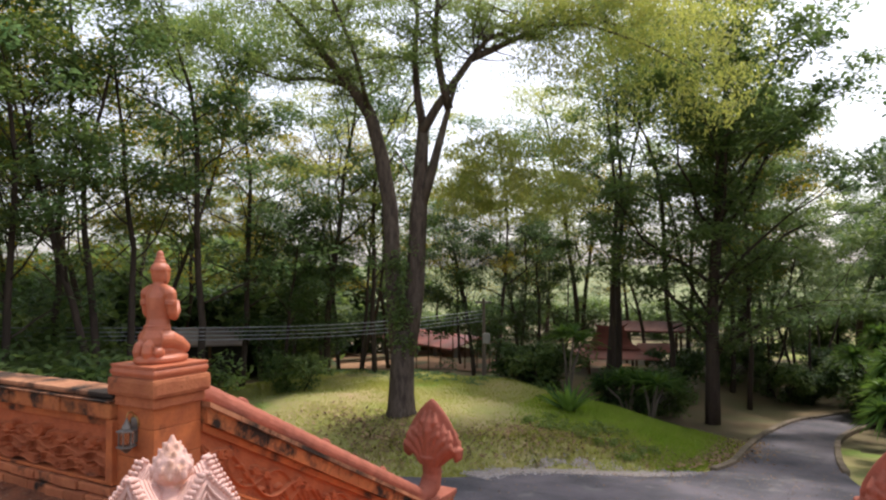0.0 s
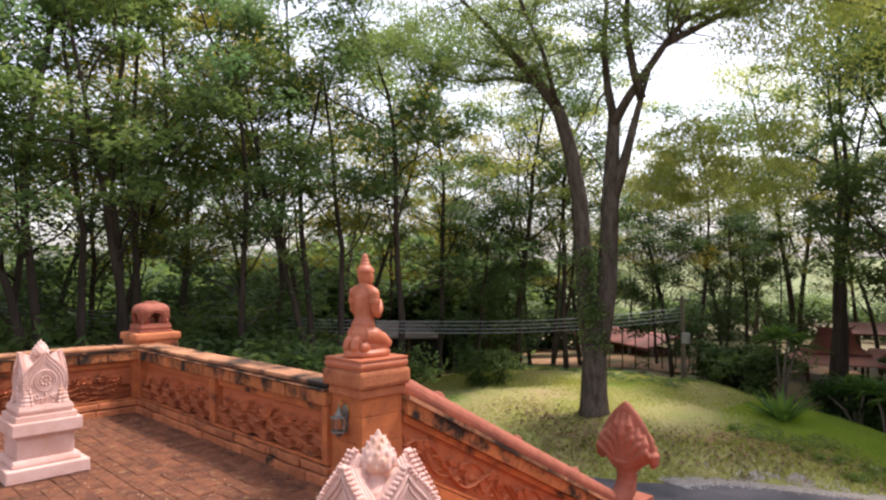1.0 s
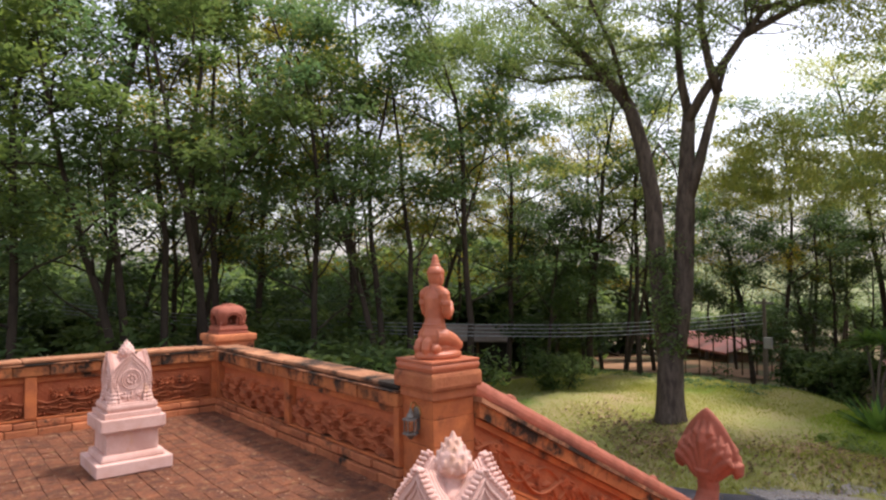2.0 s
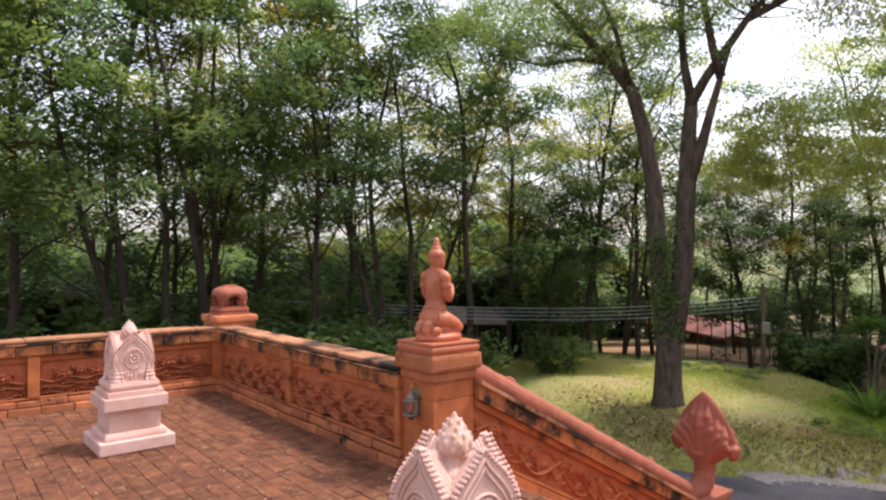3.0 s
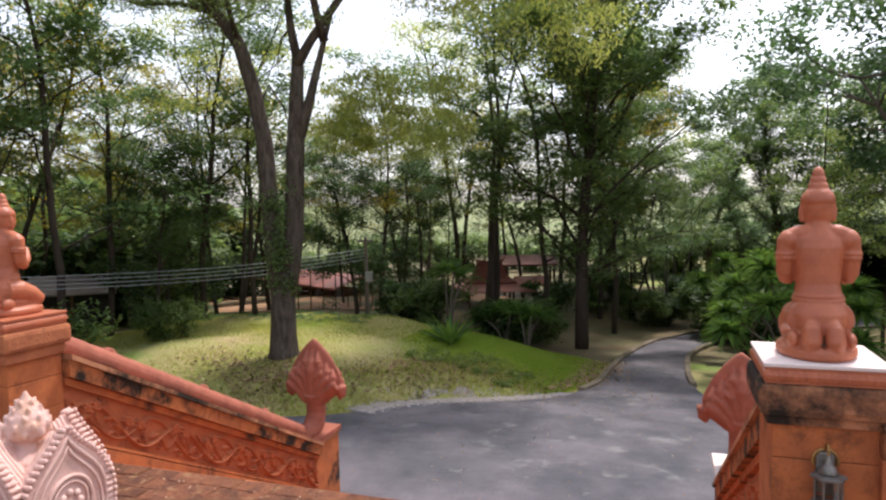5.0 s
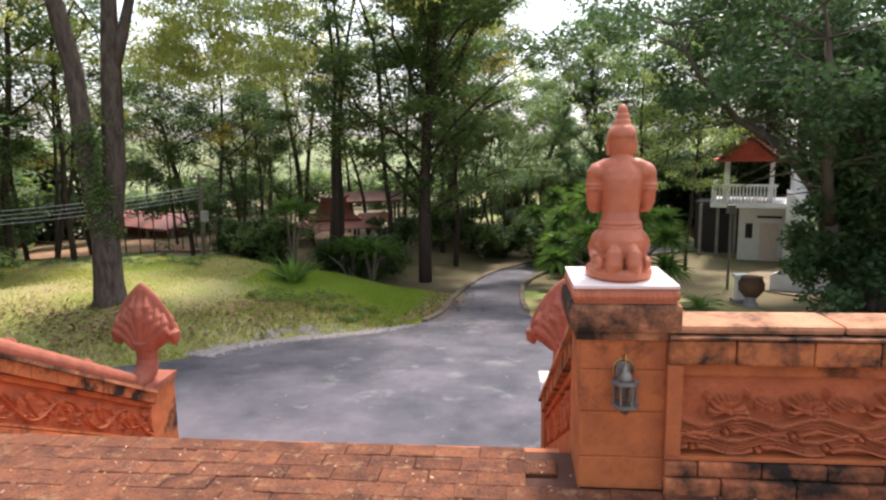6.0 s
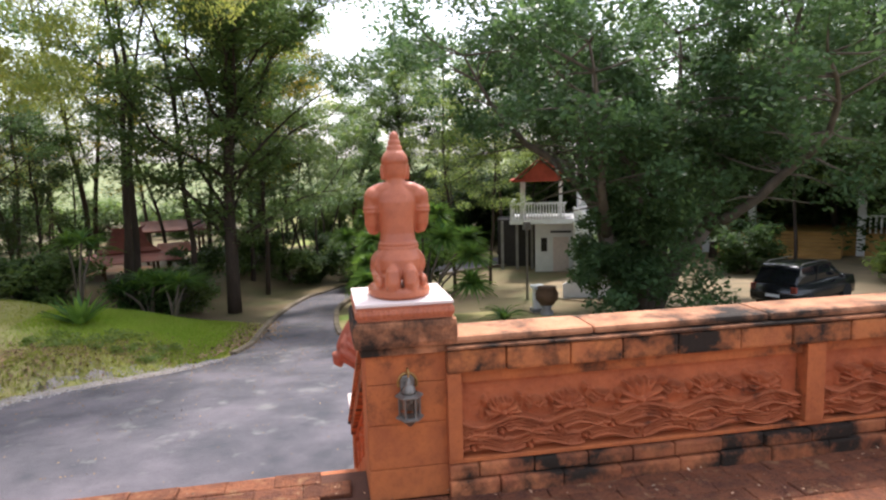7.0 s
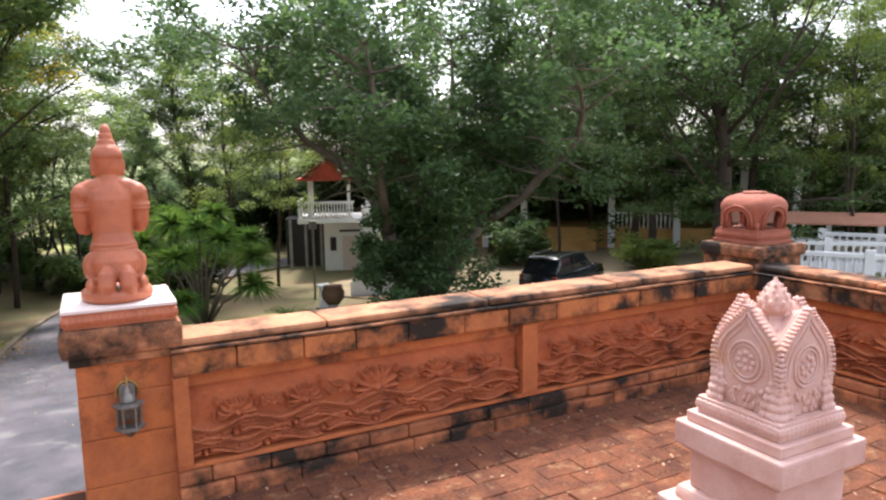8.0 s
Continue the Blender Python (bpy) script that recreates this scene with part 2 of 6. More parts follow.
def blob(bm, at, size, rot=(0, 0, 0), u=16, v=10):
    """An ellipsoid."""
    m = pose(*at, *rot) @ Matrix.Diagonal((*size, 1))
    bmesh.ops.create_uvsphere(bm, u_segments=u, v_segments=v, radius=1.0, matrix=m)
    return bm


def part(name, bm, material, parent=None, label="", k=1.0, smooth=False):
    if k != 1.0:
        bmesh.ops.scale(bm, vec=(k, k, k), verts=bm.verts)
    bmesh.ops.recalc_face_normals(bm, faces=bm.faces)
    me = bpy.data.meshes.new(name)
    bm.to_mesh(me)
    bm.free()
    me.materials.append(material)
    if smooth:
        me.polygons.foreach_set("use_smooth", [True] * len(me.polygons))
    ob = new(name, me)
    if parent:
        ob.parent = parent
    if label:
        ob["label"] = label
    return ob


def mesh_part(name, verts, faces, material, parent=None, label="", smooth=False):
    me = bpy.data.meshes.new(name)
    me.from_pydata(verts, [], faces)
    me.materials.append(material)
    if smooth:
        me.polygons.foreach_set("use_smooth", [True] * len(me.polygons))
    ob = new(name, me)
    if parent:
        ob.parent = parent
    if label:
        ob["label"] = label
    return ob


def share(ob, parent, m):
    """One more piece on the same mesh."""
    o = new(ob.name.split(".")[0], ob.data)
    o.parent = parent
    o.matrix_basis = m
    return o


def thing(name, x, y, z, label, category, group="", kind="", rz=0.0, k=1.0):
    ob = new(name)
    ob.empty_display_size = 0.1
    ob.matrix_basis = pose(x * k, y * k, z * k, 0, 0, rz)
    return tagged(ob, label, category, group, kind)


B = bmesh.new

# ---- ground, road and kerbs ----
def smooth01(a, lo, hi):
    t = np.clip((np.asarray(a, float) - lo) / (hi - lo), 0, 1)
    return t * t * (3 - 2 * t)


ROAD_L = [(-7.0, 4.0), (-6.4, 7.2), (-4.6, 8.6), (-3.2, 10.2), (-1.9, 10.95), (-0.7, 11.8), (0.1, 13.8), (0.27, 16.6), (0.55, 19.8), (1.4, 24.5), (2.8, 27.4), (5.2, 30.6), (9.0, 33.5), (15.0, 36.0)]
ROAD_R = [(9.0, 4.0), (7.5, 7.0), (6.0, 8.4), (4.4, 10.0), (3.4, 11.4), (2.8, 12.9), (2.5, 14.6), (2.42, 17.0), (2.6, 20.6), (3.5, 24.2), (4.8, 26.4), (7.0, 28.6), (10.4, 30.9), (16.0, 33.2)]


def spline(pts, n):
    """A smooth line through points, n steps between each two."""
    p = [np.array(v, float) for v in (pts[0], *pts, pts[-1])]
    out = []
    for i in range(1, len(p) - 2):
        for k in range(n):
            t = k / n
            a, b, c, d = p[i - 1], p[i], p[i + 1], p[i + 2]
            out.append(0.5 * (2 * b + (c - a) * t + (2 * a - 5 * b + 4 * c - d) * t * t + (3 * b - a - 3 * c + d) * t ** 3))
    out.append(p[-1])
    return out


EDGE_L, EDGE_R = spline(ROAD_L, 8), spline(ROAD_R, 8)
_lx, _ly = [p[0] for p in EDGE_L], [p[1] for p in EDGE_L]


def fall(y):
    """Level of the land along the slope below the terrace."""
    y = np.asarray(y, float)
    return -2.19 - 0.085 * (np.clip(y, 6, 26) - 6) - 0.02 * (np.clip(y, 26, 70) - 26)


def ground_z(x, y):
    x, y = np.asarray(x, float), np.asarray(y, float)
    edge = np.interp(y, _ly, _lx)
    off = smooth01(edge - x, 0.2, 2.7)
    r = (np.abs((x + 8.2) / 9.4) ** 3 + np.abs((y - 14.2) / 6.3) ** 3) ** (1 / 3)
    mound = 0.66 * (1 - smooth01(r, 0.5, 1.05)) * off
    rough = 0.05 * np.sin(x * 1.7 + 0.6 * y) * np.sin(y * 1.3) * off * smooth01(y, 8, 12)
    far = 26 * smooth01(np.hypot(x - 10, y), 500, 1800)
    shelf = smooth01(edge - x, 2.0, 9.0)
    land = fall(y) * (1 - shelf) + (-2.19 - 0.026 * (np.clip(y, 6, 60) - 6)) * shelf
    return land + mound + rough + far - 0.9 * smooth01(-x, 14, 30) * smooth01(y, -10, 5)


def axis_steps(lo, hi, step, far):
    near = list(np.arange(lo, hi + 0.01, step))
    out, d, v = [], step, hi
    while v < far:
        d *= 1.22
        v += d
        out.append(v)
    low, d, v = [], step, lo
    while v > -far:
        d *= 1.22
        v -= d
        low.append(v)
    return np.array(low[::-1] + near + out)


gx, gy = axis_steps(-20, 26, 0.5, 2500), axis_steps(-6, 42, 0.5, 2500)
GX, GY = np.meshgrid(gx, gy)
GZ = ground_z(GX, GY)
nx, ny = len(gx), len(gy)
verts = np.stack([GX.ravel(), GY.ravel(), GZ.ravel()], 1)
idx = np.arange(nx * ny).reshape(ny, nx)
faces = np.stack([idx[:-1, :-1].ravel(), idx[:-1, 1:].ravel(), idx[1:, 1:].ravel(), idx[1:, :-1].ravel()], 1)
M_far = mat("far_green_scrub", (0.15, 0.19, 0.07), 0.95, second=(0.21, 0.22, 0.09), vary=0.3, scale=0.03, bscale=0.8, bump=0.3)
ground = mesh_part("ground", verts.tolist(), faces.tolist(), M_grass_ground, smooth=True)
ground.data.materials.append(M_soil)
ground.data.materials.append(M_far)
cx, cy = GX[:-1, :-1].ravel() + 0.25, GY[:-1, :-1].ravel() + 0.25
wob = 1.2 * np.sin(cx * 0.9) + 0.9 * np.sin(cy * 1.1 + cx * 0.4)


def is_lawn(x, y, w=0.0):
    r = np.sqrt(((x + 8.6) / 10.6) ** 2 + ((y - 13.6) / 7.2) ** 2)
    left = (r < 1.0 + 0.04 * w) & (y < 21 + 0.4 * w)
    yard = (x > 2.6) & (y > 9) & (y < 18 + w) & (x < 7 + w)
    meadow = (y > 36 + w) & (x > -2) & (x < 7)
    return left | yard | meadow


ground.data.polygons.foreach_set("material_index", np.where(np.hypot(cx, cy) > 75, 2, np.where(is_lawn(cx, cy, wob), 0, 1)).astype(np.int32))
tagged(ground, "sloping lawn and leaf-strewn forest soil", "ground", kind="structure")


def ribbon(name, left, right, cross, lift, material, label, category):
    """A surface between two lines, lying on the slope of the land."""
    vs, fs = [], []
    for a, b in zip(left, right):
        for k in range(cross + 1):
            p = a + (b - a) * k / cross
            vs.append((p[0], p[1], float(fall(p[1])) + lift + 0.03 * math.sin(math.pi * k / cross)))
    for i in range(len(left) - 1):
        for k in range(cross):
            q = i * (cross + 1) + k
            fs.append((q, q + 1, q + cross + 2, q + cross + 1))
    return tagged(mesh_part(name, vs, fs, material, smooth=True), label, category, kind="structure")


ribbon("road", EDGE_L, EDGE_R, 12, 0.06, M_asphalt, "worn grey asphalt drive with dappled light", "road")
GRAVEL = spline([(-4.5, 9.0), (-4.3, 10.0), (-3.5, 10.75), (-2.2, 11.45), (-1.2, 12.05), (-0.35, 12.5)], 6)
GRAVEL = [p + np.array((0.12 * math.sin(k * 1.9), 0.12 * math.cos(k * 2.3))) for k, p in enumerate(GRAVEL)]
GRAVEL_IN = spline([(-3.9, 8.9), (-3.6, 9.7), (-3.0, 10.2), (-1.9, 10.85), (-0.9, 11.6), (-0.3, 12.3)], 6)
gravel_bed = ribbon("gravel_edge", GRAVEL, GRAVEL_IN, 6, 0.05, M_gravel, "strip of pale loose gravel beside the asphalt", "gravel")
for v in gravel_bed.data.vertices:
    v.co.z = max(v.co.z, float(ground_z(v.co.x, v.co.y)) + 0.02 * math.sin(v.co.x * 5.1) * math.sin(v.co.y * 4.3) + 0.004)


def kerb(line, name):
    ob = thing(name, 0, 0, 0, "low mossy concrete kerb along the drive", "kerb", kind="structure")
    d = 0.0
    for a, b in zip(line, line[1:]):
        seg = b - a
        L = float(np.hypot(*seg))
        n = max(1, round(L / 0.9))
        for k in range(n):
            p, q = a + seg * k / n, a + seg * (k + 0.97) / n
            bm = box(B(), 0, float(np.hypot(*(q - p))), -0.08, 0.08, -0.12, 0.11, 0.03)
            o = part("kerb_stone", bm, M_kerb, ob)
            o.matrix_basis = pose(p[0], p[1], float(fall(p[1])) + 0.02, 0, 0, math.degrees(math.atan2(seg[1], seg[0])) + random.uniform(-2, 2))


kerb(EDGE_L[45:100], "kerb_left")
kerb(EDGE_R[48:100], "kerb_right")

# ---- terrace ----
terrace = thing("terrace", 0, 0, 0, "raised terrace paved with rough red laterite bricks", "terrace", kind="structure")
part("terrace_body", box(B(), -7.05, 7.05, -10.0, 0.40, -2.2, -0.03), M_joint, terrace, k=U)


def carve(name, fn, L, H, nu, nv, depth, parent, shear=0.0):
    """A carved panel: relief height fn(u, v) in 0..1 over a field L by H, standing on z, facing -y; shear slopes it."""
    u, v = np.meshgrid(np.linspace(0, L, nu), np.linspace(0, H, nv))
    h = np.clip(fn(u, v), 0, 1) * depth
    h[0, :] = h[-1, :] = h[:, 0] = h[:, -1] = 0
    vs = np.stack([u.ravel(), -h.ravel(), (v + shear * u).ravel()], 1) * U
    ix = np.arange(nu * nv).reshape(nv, nu)
    fs = np.stack([ix[:-1, :-1].ravel(), ix[:-1, 1:].ravel(), ix[1:, 1:].ravel(), ix[1:, :-1].ravel()], 1)
    return mesh_part(name, vs.tolist(), fs.tolist(), M_relief, parent, "carved terracotta relief panel", smooth=True)


def ridge(d, w):
    return np.clip(1 - (d / w) ** 2, 0, 1)


def petal(u, v, cx, cy, ang, length, wide):
    """One pointed petal with a raised edge."""
    ca, sa = math.cos(ang), math.sin(ang)
    a, b = (u - cx) * ca + (v - cy) * sa, -(u - cx) * sa + (v - cy) * ca
    t = np.clip(a / length, 0, 1)
    w = wide * np.sin(math.pi * np.clip(t, 0.02, 0.99)) ** 0.8 + 1e-4
    inside = (a > 0) & (a < length)
    return inside * np.clip(1 - (np.abs(b) / w) ** 3, 0, 1) * (0.55 + 0.45 * t)


def waves_and_lotus(u, v):
    """Rolling water lines below, open lotus flowers, buds and leaves above."""
    h = np.zeros_like(u)
    for band, (z0, ph, amp) in enumerate(((0.055, 0.0, 0.020), (0.128, 2.6, 0.022))):
        swell = amp * np.sin(2 * math.pi * u / 0.34 + ph + 0.4 * np.sin(2.3 * u))
        for k in range(-2, 3):
            line = ridge(v - (z0 + 0.0155 * k + swell * (1 - 0.06 * abs(k))), 0.0062)
            h = np.maximum(h, (0.80 if abs(k) == 2 else 0.6) * line)
    for k in range(13):
        cx, cy = 0.07 + 0.142 * k, (0.092 if k % 2 else 0.028) + 0.012 * math.sin(2.1 * k)
        d = np.hypot(u - cx, v - cy)
        h = np.maximum(h * (d > 0.024), 0.75 * ridge(d, 0.02))
    for cx, cy, r in ((0.93, 0.19, 0.135), (0.55, 0.20, 0.09), (1.30, 0.205, 0.095), (0.22, 0.195, 0.085), (1.62, 0.20, 0.085), (0.39, 0.215, 0.055), (0.73, 0.215, 0.06), (1.12, 0.22, 0.06), (1.46, 0.215, 0.055)):
        for ang in (-0.25, math.pi + 0.25, 0.12, math.pi - 0.12, 0.5, math.pi - 0.5, 0.9, math.pi - 0.9, 1.25, math.pi - 1.25, math.pi / 2):
            wide = r * (0.16 if abs(ang - math.pi / 2) < 1 else 0.12)
            h = np.maximum(h, petal(u, v, cx, cy, ang, r * (0.92 if abs(ang - math.pi / 2) < 0.5 else 1.0), wide) * (0.8 + 0.2 * math.sin(5 * ang)))
        h = np.maximum(h, 1.0 * ridge(np.hypot(u - cx, v - cy - 0.1 * r), 0.24 * r))
    for k, cx in enumerate((0.13, 0.31, 0.47, 0.64, 0.81, 1.05, 1.20, 1.38, 1.54, 1.71)):
        top = 0.255 + 0.025 * math.sin(2.7 * k)
        h = np.maximum(h, 0.45 * ridge(u - cx - 0.012 * np.sin(25 * v + k), 0.006) * (v > 0.17) * (v < top))
        h = np.maximum(h, 0.85 * petal(u, v, cx, top - 0.02, math.pi / 2 + 0.3 * math.sin(k), 0.05, 0.014))
    return h + 0.03 * np.sin(u * 90) * np.sin(v * 110)


def vines(u, v):
    """A wandering water-plant stem with side stems, lotus buds and curled leaves."""
    h = np.zeros_like(u)
    stem = 0.165 + 0.115 * np.sin(2 * math.pi * u / 0.86)
    h = np.maximum(h, 0.8 * ridge(v - stem, 0.017))
    h = np.maximum(h, 0.6 * ridge(v - (0.17 + 0.10 * np.sin(2 * math.pi * u / 0.86 + 2.2) + 0.03 * np.sin(9 * u)), 0.012))
    for i, c0 in enumerate(np.arange(0.08, 3.4, 0.215)):
        lean = (0.5, -0.35, 0.15, -0.6)[i % 4]
        foot, top = 0.05 + 0.03 * (i % 3), 0.20 + 0.035 * math.sin(1.9 * i)
        line = u - c0 - lean * (v - foot) - 0.016 * np.sin(22 * v + i)
        h = np.maximum(h, 0.7 * ridge(line, 0.009) * (v > foot) * (v < top + 0.02))
        bx = c0 + lean * (top - foot)
        for ang, ln, wd in ((1.57, 0.085, 0.030), (1.1, 0.075, 0.022), (2.04, 0.075, 0.022), (0.6, 0.06, 0.016), (2.54, 0.06, 0.016)):
            h = np.maximum(h, petal(u, v, bx, top, ang - 0.4 * lean, ln, wd))
        for sgn in (1, -1):
            h = np.maximum(h, 0.75 * petal(u, v, c0 + 0.02 * sgn, 0.07 + 0.06 * ((i + sgn) % 3), math.pi / 2 - sgn * (0.95 + 0.3 * math.sin(i)), 0.105, 0.024))
        du, dv = u - c0 - 0.10, v - 0.055 - 0.02 * (i % 2)
        rr, th = np.hypot(du, dv), np.arctan2(dv, du)
        h = np.maximum(h, 0.7 * ridge(rr - 0.022 - 0.006 * th, 0.008) * (rr < 0.05))
    return h + 0.04 * np.sin(u * 70) * np.sin(v * 95)


def blocks(name, u0, u1, v0, v1, z0, z1, length, material, parent, bevel=0.008, off=0.0, rough=0.004):
    """A course of separate blocks along u, of a few shared shapes."""
    u, i = u0, 0
    while u < u1 - 0.02:
        L = length * random.uniform(0.8, 1.2)
        if i == 0 and off:
            L *= off
        if u1 - u - L < 0.12:
            L = u1 - u
        bm = box(B(), 0.001, L - 0.0015, v0 + random.uniform(-rough, rough), v1, z0, z1 - random.uniform(0, rough), bevel)
        o = part(name, bm, material, parent, k=U)
        o.matrix_basis = pose(u * U, 0, 0)
        u, i = u + L, i + 1


BAY, BAY_R = 1.95, 1.975


def balustrade(name, x, y, rz, bays, label, top=None, base=None, bay=BAY):
    L = bay * bays
    ob = thing(name, x, y, 0, label, "balustrade wall", kind="structure", rz=rz, k=U)
    part("core", box(B(), 0, L, 0.07, 0.235, -0.02, 0.734), M_wall, ob, k=U)
    blocks("brick", 0, L, -0.04, 0.07, -0.02, 0.07, 0.28, base or M_brick, ob, 0.014, rough=0.014)
    blocks("brick", 0, L, -0.03, 0.07, 0.072, 0.145, 0.26, base or M_brick, ob, 0.014, off=0.5, rough=0.014)
    part("base_moulding", box(B(), 0, L, -0.005, 0.07, 0.147, 0.168, 0.005), M_wall, ob, k=U)
    part("frieze", box(B(), 0, L, 0.03, 0.07, 0.535, 0.598, 0.004), M_wall, ob, k=U)
    blocks("cornice_block", 0, L, -0.025, 0.07, 0.60, 0.715, 0.30, top or M_block, ob, 0.016, rough=0.008)
    blocks("lip_course", 0, L, -0.040, 0.07, 0.717, 0.733, 0.62, top or M_mould, ob, 0.005, rough=0.006)
    blocks("coping_slab", 0, L, -0.014, 0.255, 0.737, 0.782, 0.9, top or M_cap, ob, 0.02, rough=0.007)
    for k in range(bays + 1):
        w = 0.11 if 0 < k < bays else 0.07
        c = min(max(bay * k, w / 2), L - w / 2)
        part("pilaster", box(B(), c - w / 2, c + w / 2, -0.012, 0.07, 0.169, 0.597, 0.006), M_wall, ob, k=U)
    return ob


wall_fr = balustrade("wall_front_right", 2.51, 0, 0, 2, "mould-stained terracotta balustrade wall with lotus and wave panels", bay=BAY_R)
wall_fl = balustrade("wall_front_left", -6.41, 0, 0, 2, "terracotta balustrade wall with lotus and wave panels", None, M_brick_clean)
wall_sr = balustrade("wall_side_right", 6.47, 0, -90, 4, "blackened terracotta balustrade wall with wave panels", M_mould)
wall_sl = balustrade("wall_side_left", -6.42, -4 * BAY, 90, 4, "terracotta balustrade wall with lotus and wave panels", None, M_brick_clean)
panel_src = None
for w, bays in ((wall_fr, 2), (wall_fl, 2), (wall_sr, 4), (wall_sl, 4)):
    for k in range(bays):
        if panel_src is None:
            panel_src = carve("relief_panel", waves_and_lotus, BAY - 0.12, 0.362, 320, 84, 0.085, w)
            o = panel_src
        else:
            o = share(panel_src, w, Matrix())
            o["label"] = panel_src["label"]
        wide = BAY_R / BAY if w is wall_fr else 1.0
        o.matrix_basis = pose((BAY * wide * k + 0.06) * U, 0.068 * U, 0.17 * U) @ Matrix.Diagonal((wide, 1, 1, 1))


def pillar(name, x, y, w, label, rz=0, rise=0.0, top=None, lift=0.0):
    ob = thing(name, x, y, 0, label, "pillar", group="terrace pillars", rz=rz, k=U)
    a = w / 2
    for i, (z0, z1) in enumerate(((-0.02, 0.14), (0.14, 0.36), (0.36, 0.56), (0.56, 0.70))):
        part("shaft_block", box(B(), -a + 0.001 * i, a - 0.001 * i, -a, a, z0, z1 - 0.002, 0.006), M_wall, ob, k=U)
    part("neck", box(B(), -a - 0.02, a + 0.02, -a - 0.02, a + 0.02, 0.70, 0.738 + rise + lift, 0.008), top or M_mould, ob, k=U)
    part("cap_slab", box(B(), -a - 0.05, a + 0.05, -a - 0.05, a + 0.05, 0.738 + rise + lift, 0.868 + 0.5 * rise + lift, 0.03), top or M_mould, ob, "weathered cap slab", k=U)
    return ob


def frieze_ring(bm, half, z0, z1, n):
    """A square tier with a row of carved knobs on each side."""
    box(bm, -half, half, -half, half, z0, z1, 0.004)
    zc, r = (z0 + z1) / 2, (z1 - z0) * 0.36
    for s in range(4):
        for k in range(n):
            t = -half + (k + 0.5) * 2 * half / n
            p = ((t, -half), (half, t), (t, half), (-half, t))[s]
            blob(bm, (p[0], p[1], zc), (r if s % 2 == 0 else 0.012, r if s % 2 else 0.012, r), u=6, v=4)
    return bm


P_in, P_out, TIER = 2.325, {-1: -6.66, 1: 6.75}, {-1: 0.899, 1: 0.869}
for s in (-1, 1):
    p = pillar("pillar", s * P_in, 0.225, 0.39, "square orange terracotta pillar with weathered cap", rise=0.0, lift=TIER[s] - 0.869, top=M_brick_clean if s < 0 else None)
    part("carved_tier", frieze_ring(B(), 0.222, TIER[s], TIER[s] + 0.066, 19), M_statue, p, "carved terracotta tier", k=U)
    # the right slab is coloured white to show sun falling on it
    part("top_slab", box(B(), -0.228, 0.228, -0.228, 0.228, TIER[s] + 0.067, TIER[s] + 0.083, 0.004), M_pale_and_lit if s > 0 else M_statue, p, "pale bare top slab" if s > 0 else "", k=U)
for s in (-1, 1):
    p = pillar("pillar", P_out[s], 0.23, 0.45, "corner pillar with mould-blackened cap slab", rise=0.07, top=M_brick_clean if s < 0 else None)


